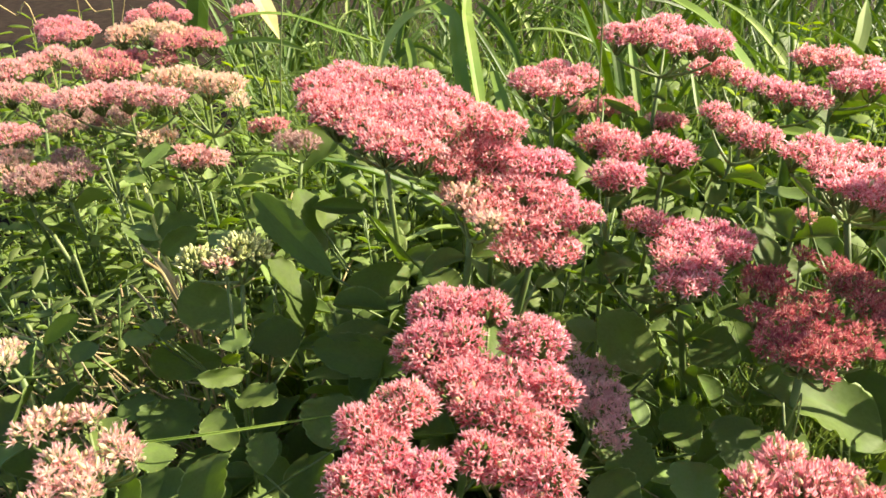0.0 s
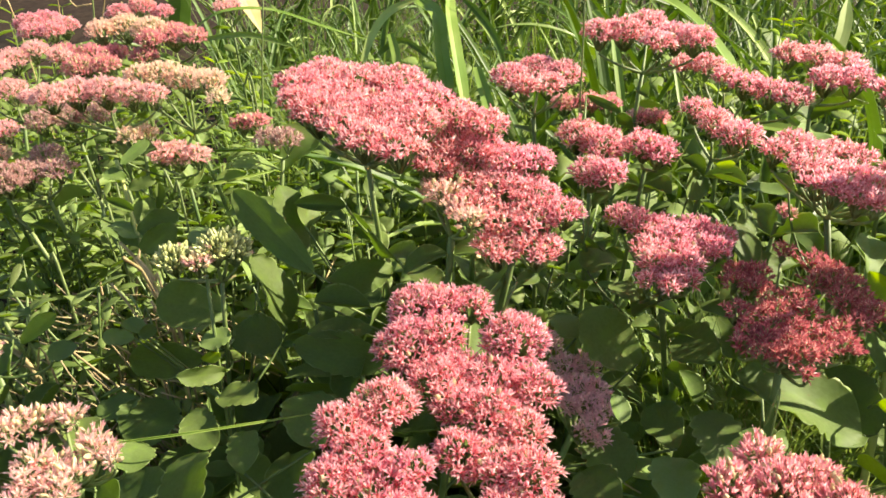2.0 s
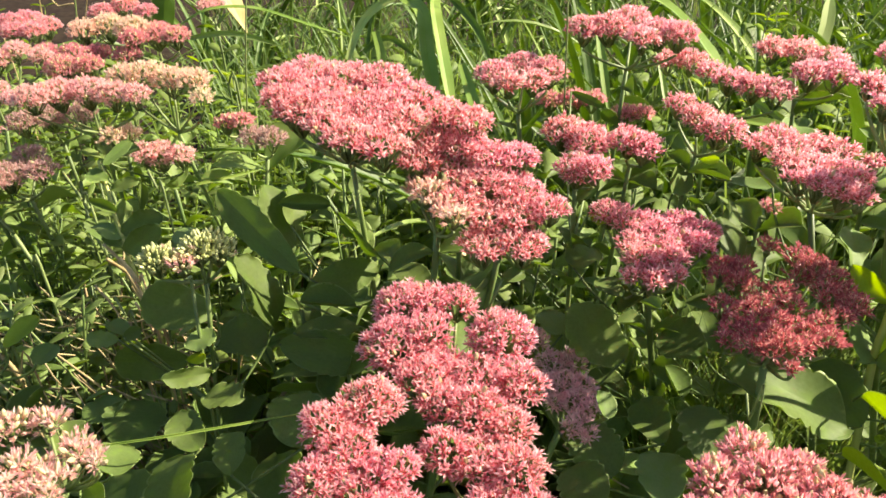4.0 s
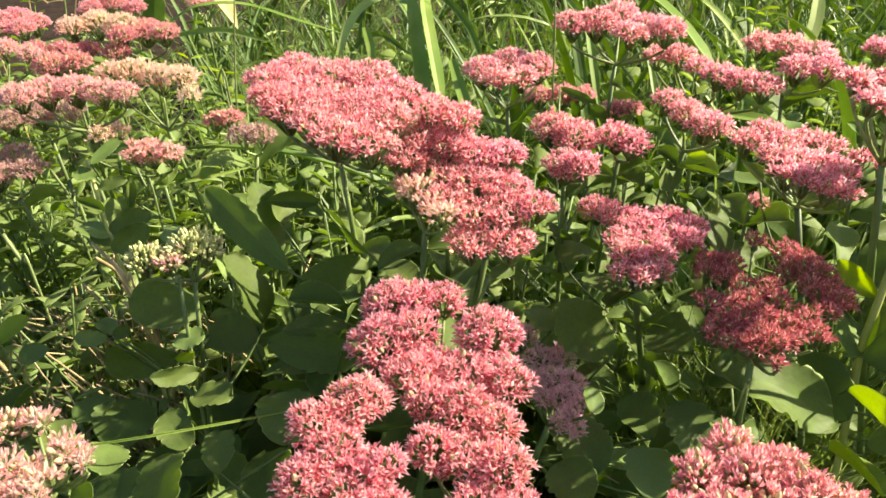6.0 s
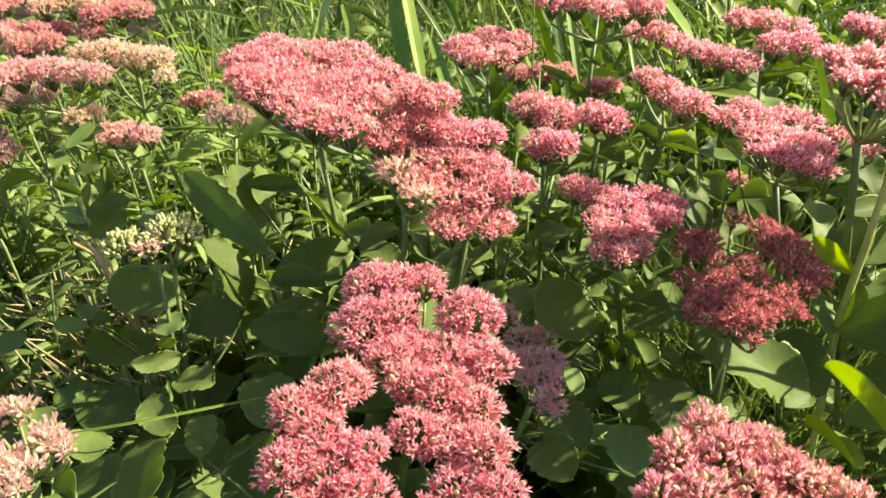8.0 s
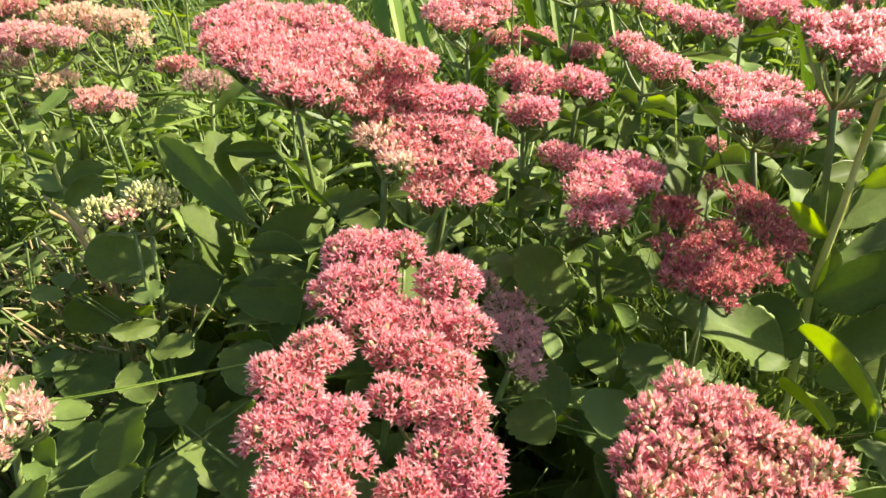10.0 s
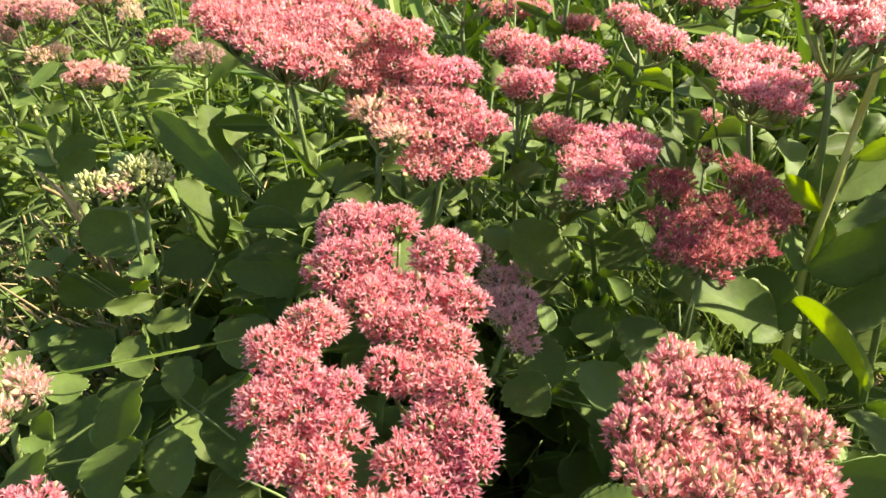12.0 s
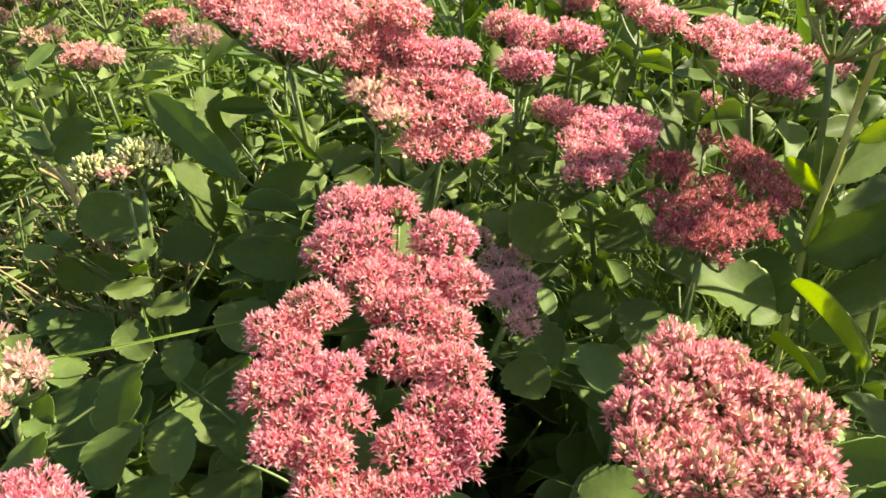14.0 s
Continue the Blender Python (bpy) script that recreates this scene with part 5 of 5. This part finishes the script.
def path_strip():
    """The grey path that runs past the bed, a low slab with a worn edge, coloured dark for shade."""
    bm = bmesh.new()
    bmesh.ops.create_grid(bm, x_segments=60, y_segments=30, size=1.0)
    for v in bm.verts:
        edge = noise.noise(Vector((v.co.y * 6, 3, 0))) * 0.06 if abs(v.co.x) > 0.95 else 0.0
        v.co = Vector((-4.53 + 3.0 * v.co.x + edge, 2.85 + 0.45 * v.co.y, 0.03 + 0.006 * noise.noise(v.co * 9) - (0.05 if abs(v.co.x) > 0.99 or abs(v.co.y) > 0.99 else 0)))
    me = bpy.data.meshes.new("path")
    bm.to_mesh(me)
    bm.free()
    me.materials.append(M_PATH_SHADED)
    tagged(new("path", me), "worn grey path beside the flower bed, darkened for shade", "path", "", "structure")


path_strip()


def litter():
    q = random.Random(9)
    soup = Soup()
    for k in range(1700):
        left = k >= 900
        x, y = (q.uniform(-0.55, -0.14), q.uniform(0.40, 0.85)) if left else (q.uniform(-0.6, 0.7), q.uniform(0.25, 1.3))
        a, l, z = q.uniform(0, 6.28), q.uniform(0.03, 0.10), q.uniform(0.0, 0.14 if left else 0.03)
        d = Vector((math.cos(a), math.sin(a), q.uniform(-0.1, 0.5))) * l
        soup.tube([(x, y, z), (x + d.x, y + d.y, z + abs(d.z))], 0.0009, 0.0007, 4)
    for k in range(190):
        x, y, z = q.uniform(-0.38, -0.18), q.uniform(0.50, 0.66), q.uniform(0.22, 0.36)
        a, l = q.gauss(-0.6, 0.5), q.uniform(0.02, 0.05)
        soup.tube([(x, y, z), (x + math.cos(a) * l * 0.6, y + q.uniform(-0.01, 0.01), z + math.sin(a) * l), (x + math.cos(a) * l * 1.1, y, z + math.sin(a) * l * 1.9)], 0.0009, 0.0006, 4)
    ob = new("dry_litter", soup.mesh("dry_litter", [M_STRAW]))
    tagged(ob, "dry straw-coloured stalks and litter on the soil", "litter", "", "stuff")


litter()

# ---- blades and stalks that stand out ----
M_YELLOW = material("strap_leaf_yellowed", (0.55, 0.47, 0.17), (0.72, 0.66, 0.34), 0.5, 30, 0.35, (0.8, 0.7, 0.2), vary=0.1)
M_LIGHT = material("strap_leaf_light", (0.20, 0.32, 0.05), (0.32, 0.44, 0.10), 0.42, 25, 0.35, (0.45, 0.6, 0.06), vary=0.1)


def stalk(name, label, category, points, radius, mat):
    """A thin stalk through points."""
    pts = [Vector(p) for p in points]
    foot = min(pts, key=lambda p: p.z)
    ob = thing(name, foot.x, foot.y, label, category)
    o = Vector((foot.x, foot.y, 0))
    soup = Soup()
    fine = []
    ext = [pts[0] * 2 - pts[1]] + pts + [pts[-1] * 2 - pts[-2]]
    for k in range(1, len(ext) - 2):
        p0, p1, p2, p3 = ext[k - 1:k + 3]
        for s in range(5):
            t = s / 5
            fine.append(0.5 * (2 * p1 + (p2 - p0) * t + (2 * p0 - 5 * p1 + 4 * p2 - p3) * t * t + (3 * p1 - p0 - 3 * p2 + p3) * t ** 3) - o)
    fine.append(pts[-1] - o)
    soup.tube(fine, radius, radius * 0.7, 6)
    part("stalk", soup.mesh("stalk", [mat]), ob)


folded_clump = thing('daylily', 0.04, 1.0, 'daylily clump with one broad folded drooping leaf', 'plant')
blade(folded_clump, [(-0.008, 1.086, 0.538), (0.012, 1.056, 0.525), (0.029, 1.017, 0.515), (0.033, 0.975, 0.479), (0.040, 0.928, 0.433), (0.044, 0.897, 0.394)], 0.0176, M_LIGHT, 'broad pale green folded leaf', fold=0.35, facing=(0.1, -0.85, 0.45))
blade(folded_clump, [(0.047, 1.054, 0.543), (0.045, 1.034, 0.527), (0.045, 1.006, 0.515), (0.050, 0.965, 0.481), (0.057, 0.918, 0.435), (0.061, 0.887, 0.397)], 0.0166, M_LIGHT, fold=0.35, facing=(0.45, -0.75, 0.4))
blade(folded_clump, [(0.068, 0.867, 0.489), (0.075, 0.844, 0.467), (0.082, 0.820, 0.443), (0.084, 0.807, 0.419)], 0.0128, M_LIGHT)
blade(folded_clump, [(-0.029, 0.978, 0.503), (-0.023, 0.957, 0.484), (-0.021, 0.946, 0.463)], 0.0109, M_LIGHT)
blade(folded_clump, [(-0.067, 1.013, 0.461), (-0.053, 1.030, 0.493), (-0.030, 1.042, 0.518), (0.014, 1.050, 0.535)], 0.0101, M_STRAP)
blade(folded_clump, [(0.111, 0.988, 0.464), (0.098, 1.005, 0.495), (0.077, 1.019, 0.521), (0.056, 1.029, 0.538)], 0.0092, M_STRAP)
yellow_clump = thing('daylily', -0.33, 1.35, 'daylily clump with a yellowed upright leaf', 'plant')
blade(yellow_clump, [(-0.330, 1.450, 0.559), (-0.295, 1.400, 0.492), (-0.256, 1.350, 0.426)], 0.0352, M_YELLOW, "yellowed pale leaf", facing=(0.6, -0.6, 0.5))
blade(yellow_clump, [(-0.322, 1.200, 0.472), (-0.277, 1.200, 0.493), (-0.210, 1.200, 0.493), (-0.124, 1.150, 0.476), (-0.050, 1.100, 0.464)], 0.0071, M_LIGHT, facing=(0.3, -0.3, 0.9))
blade(yellow_clump, [(-0.297, 1.100, 0.473), (-0.227, 1.100, 0.479), (-0.159, 1.100, 0.459)], 0.0074, M_STRAP)
blade(yellow_clump, [(-0.446, 1.500, 0.376), (-0.432, 1.500, 0.428), (-0.417, 1.500, 0.507)], 0.0409, M_STRAP)
blade(yellow_clump, [(-0.064, 1.200, 0.420), (-0.020, 1.200, 0.445), (0.029, 1.150, 0.422)], 0.0088, M_STRAP)
light_clump = thing('daylily', 0.42, 1.0, 'daylily clump with pale drooping leaves', 'plant')
blade(light_clump, [(0.303, 1.044, 0.536), (0.335, 1.012, 0.519), (0.354, 0.968, 0.500), (0.368, 0.921, 0.476), (0.378, 0.887, 0.453)], 0.0213, M_LIGHT, 'broad pale green leaf', facing=(0.45, -0.6, 0.6))
blade(light_clump, [(0.224, 0.900, 0.516), (0.226, 0.870, 0.479), (0.228, 0.835, 0.435)], 0.0094, M_LIGHT)
blade(light_clump, [(0.271, 0.830, 0.513), (0.272, 0.803, 0.484), (0.272, 0.779, 0.459)], 0.0058, M_LIGHT)
blade(light_clump, [(0.241, 0.839, 0.487), (0.243, 0.817, 0.465), (0.246, 0.806, 0.444)], 0.0072, M_LIGHT)
blade(light_clump, [(0.316, 0.716, 0.469), (0.340, 0.703, 0.468), (0.367, 0.689, 0.464)], 0.0126, M_LIGHT, facing=(0.2, -0.5, 0.8))
blade(light_clump, [(0.336, 0.767, 0.482), (0.357, 0.738, 0.470), (0.382, 0.719, 0.456)], 0.0066, M_LIGHT)
blade(light_clump, [(0.194, 1.046, 0.535), (0.200, 1.009, 0.507), (0.208, 0.960, 0.479)], 0.0113, M_STRAP)
blade(light_clump, [(0.230, 1.035, 0.515), (0.247, 0.991, 0.496), (0.258, 0.954, 0.470)], 0.0098, M_LIGHT)
blade(light_clump, [(0.505, 0.947, 0.467), (0.525, 0.973, 0.495), (0.540, 1.005, 0.535)], 0.0180, M_STRAP)
fallen_blade = thing('fallen_grass', -0.1, 0.5, 'long thin green grass blade lying across the leaves', 'grass')
blade(fallen_blade, [(-0.185, 0.373, 0.400), (-0.141, 0.380, 0.400), (-0.102, 0.394, 0.395), (-0.057, 0.416, 0.385)], 0.0015, M_LIGHT)
left_blade = thing('fallen_grass', -0.15, 0.6, 'narrow green grass blade between the stems', 'grass')
blade(left_blade, [(-0.211, 0.684, 0.430), (-0.171, 0.703, 0.430), (-0.125, 0.732, 0.430)], 0.0028, M_LIGHT)
stalk('dry_stalk', 'thin pale dry twig over dark soil', 'stalk', [(-0.661, 1.250, 0.511), (-0.633, 1.250, 0.491), (-0.605, 1.250, 0.470), (-0.595, 1.280, -0.010)], 0.0013, M_DRY)
stalk('dry_stalk', 'thin pale dry twig over dark soil', 'stalk', [(-0.508, 1.300, 0.489), (-0.532, 1.300, 0.485), (-0.560, 1.300, 0.478), (-0.550, 1.330, -0.010)], 0.0013, M_DRY)
stalk('grass_stalk', 'thin green grass stalk over dark soil', 'grass', [(-0.539, 1.350, 0.384), (-0.528, 1.350, 0.459), (-0.521, 1.350, 0.513)], 0.0016, M_STALK)
stalk('grass_stalk', 'thin dry grass stalk over dark soil', 'grass', [(-0.529, 1.350, 0.403), (-0.514, 1.350, 0.459), (-0.496, 1.350, 0.513)], 0.0013, M_DRY)
stalk('grass_stalk', 'tall thin reddish green grass stalk', 'grass', [(0.134, 0.620, 0.454), (0.133, 0.620, 0.527), (0.132, 0.620, 0.581), (0.130, 0.620, 0.618)], 0.0009, M_STALK)
stalk('grass_stalk', 'tall thin green grass stalk', 'grass', [(-0.160, 0.800, 0.437), (-0.152, 0.800, 0.515), (-0.143, 0.800, 0.581)], 0.0010, M_STALK)
stalk('dry_stalk', 'dry yellow brown bent stalk', 'stalk', [(-0.239, 0.605, 0.400), (-0.224, 0.602, 0.360), (-0.215, 0.622, 0.300)], 0.0024, M_DRY)
stalk('dry_stalk', 'dry brown stalk among the leaves', 'stalk', [(-0.233, 0.569, 0.420), (-0.235, 0.611, 0.380), (-0.232, 0.641, 0.320)], 0.0016, M_DRY)
stalk('dry_stalk', 'dry reddish brown stalk among leaves', 'stalk', [(-0.275, 0.489, 0.300), (-0.266, 0.479, 0.300), (-0.265, 0.478, 0.280)], 0.0022, M_DRY)
stalk('dry_stalk', 'pale dry stalk lying over the leaves', 'stalk', [(-0.366, 0.582, 0.340), (-0.333, 0.565, 0.330), (-0.323, 0.562, 0.300)], 0.0027, M_DRY)
stalk('dry_stalk', 'thin pale straw on the soil', 'stalk', [(0.080, 0.543, 0.020), (0.138, 0.528, 0.025), (0.203, 0.518, 0.020)], 0.0011, M_DRY)
stalk('dry_stalk', 'thin pale bent straw', 'stalk', [(0.079, 0.535, 0.050), (0.086, 0.535, 0.030), (0.093, 0.539, 0.000)], 0.0011, M_DRY)
stalk('dry_stalk', 'thin dry twig below the flowers', 'stalk', [(0.116, 0.467, 0.300), (0.143, 0.459, 0.280), (0.197, 0.457, 0.240)], 0.0009, M_DRY)
stalk('weed_stalk', 'pale green leaning weed stalk', 'stalk', [(-0.384, 0.703, 0.400), (-0.371, 0.701, 0.380), (-0.371, 0.718, 0.340), (-0.371, 0.734, 0.300), (-0.361, 0.764, -0.010)], 0.0019, M_STALK)
stalk('weed_stalk', 'pale green leaning weed stalk', 'stalk', [(-0.312, 0.733, 0.420), (-0.301, 0.707, 0.390), (-0.291, 0.700, 0.360), (-0.273, 0.697, 0.320), (-0.263, 0.727, -0.010)], 0.0018, M_STALK)
stalk('weed_stalk', 'pale green leaning weed stalk', 'stalk', [(-0.263, 0.673, 0.460), (-0.240, 0.631, 0.430), (-0.232, 0.621, 0.400), (-0.229, 0.632, 0.370), (-0.219, 0.662, -0.010)], 0.0016, M_STALK)
stalk('weed_stalk', 'pale green leaning weed stalk', 'stalk', [(-0.346, 0.576, 0.360), (-0.332, 0.564, 0.340), (-0.332, 0.572, 0.320), (-0.322, 0.602, -0.010)], 0.0019, M_STALK)
stalk('weed_stalk', 'pale green leaning weed stalk', 'stalk', [(-0.283, 0.641, 0.360), (-0.268, 0.644, 0.330), (-0.254, 0.632, 0.290), (-0.244, 0.662, -0.010)], 0.0020, M_STALK)
stalk('dry_stalk', 'dry reddish brown stalk among green leaves', 'stalk', [(-0.237, 0.614, 0.370), (-0.224, 0.611, 0.340), (-0.219, 0.620, 0.310), (-0.209, 0.650, -0.010)], 0.0019, M_DRY)
stalk('dry_stalk', 'dry yellow brown bent stalk', 'stalk', [(-0.227, 0.555, 0.441), (-0.210, 0.546, 0.424), (-0.199, 0.536, 0.405), (-0.185, 0.528, 0.369), (-0.185, 0.558, -0.010)], 0.0014, M_DRY)
stalk('dry_stalk', 'dry yellow brown bent stalk', 'stalk', [(-0.211, 0.541, 0.436), (-0.198, 0.532, 0.420), (-0.191, 0.528, 0.390), (-0.191, 0.558, -0.010)], 0.0012, M_DRY)
stalk('dry_stalk', 'dry reddish brown stalk among green leaves', 'stalk', [(-0.201, 0.525, 0.406), (-0.192, 0.523, 0.381), (-0.186, 0.520, 0.353), (-0.186, 0.550, -0.010)], 0.0012, M_DRY)
stalk('dry_stalk', 'dry straw-brown bent stalk', 'stalk', [(-0.239, 0.550, 0.408), (-0.226, 0.542, 0.394), (-0.215, 0.533, 0.377), (-0.209, 0.532, 0.353), (-0.209, 0.562, -0.010)], 0.0011, M_DRY)
stalk('weed_stalk', 'pale green leaning weed stalk', 'stalk', [(-0.224, 0.545, 0.400), (-0.215, 0.537, 0.385), (-0.203, 0.526, 0.364), (-0.203, 0.556, -0.010)], 0.0010, M_STALK)
stalk('weed_stalk', 'pale green leaning weed stalk', 'stalk', [(-0.324, 0.615, 0.422), (-0.310, 0.604, 0.402), (-0.301, 0.601, 0.374), (-0.301, 0.631, -0.010)], 0.0018, M_STALK)
stalk('weed_stalk', 'pale green leaning weed stalk', 'stalk', [(-0.312, 0.500, 0.397), (-0.289, 0.496, 0.389), (-0.281, 0.496, 0.368), (-0.281, 0.526, -0.010)], 0.0014, M_STALK)
stalk('dry_stalk', 'dry reddish brown stalk among green leaves', 'stalk', [(-0.292, 0.482, 0.384), (-0.274, 0.479, 0.379), (-0.264, 0.483, 0.366), (-0.264, 0.513, -0.010)], 0.0010, M_DRY)
stalk('weed_stalk', 'pale green leaning weed stalk', 'stalk', [(-0.309, 0.695, 0.446), (-0.288, 0.673, 0.427), (-0.269, 0.650, 0.404), (-0.269, 0.680, -0.010)], 0.0014, M_STALK)
stalk('weed_stalk', 'pale green leaning weed stalk', 'stalk', [(-0.201, 0.868, 0.500), (-0.184, 0.846, 0.481), (-0.169, 0.831, 0.454), (-0.169, 0.861, -0.010)], 0.0014, M_STALK)
stalk('weed_stalk', 'pale green leaning weed stalk', 'stalk', [(-0.225, 0.674, 0.453), (-0.216, 0.665, 0.435), (-0.206, 0.653, 0.412), (-0.206, 0.683, -0.010)], 0.0012, M_STALK)
stalk('weed_stalk', 'thin pale green stalk with two small round leaves', 'stalk', [(0.178, 0.331, 0.453), (0.176, 0.320, 0.445), (0.175, 0.310, 0.440), (0.175, 0.330, -0.010)], 0.0007, M_STALK)
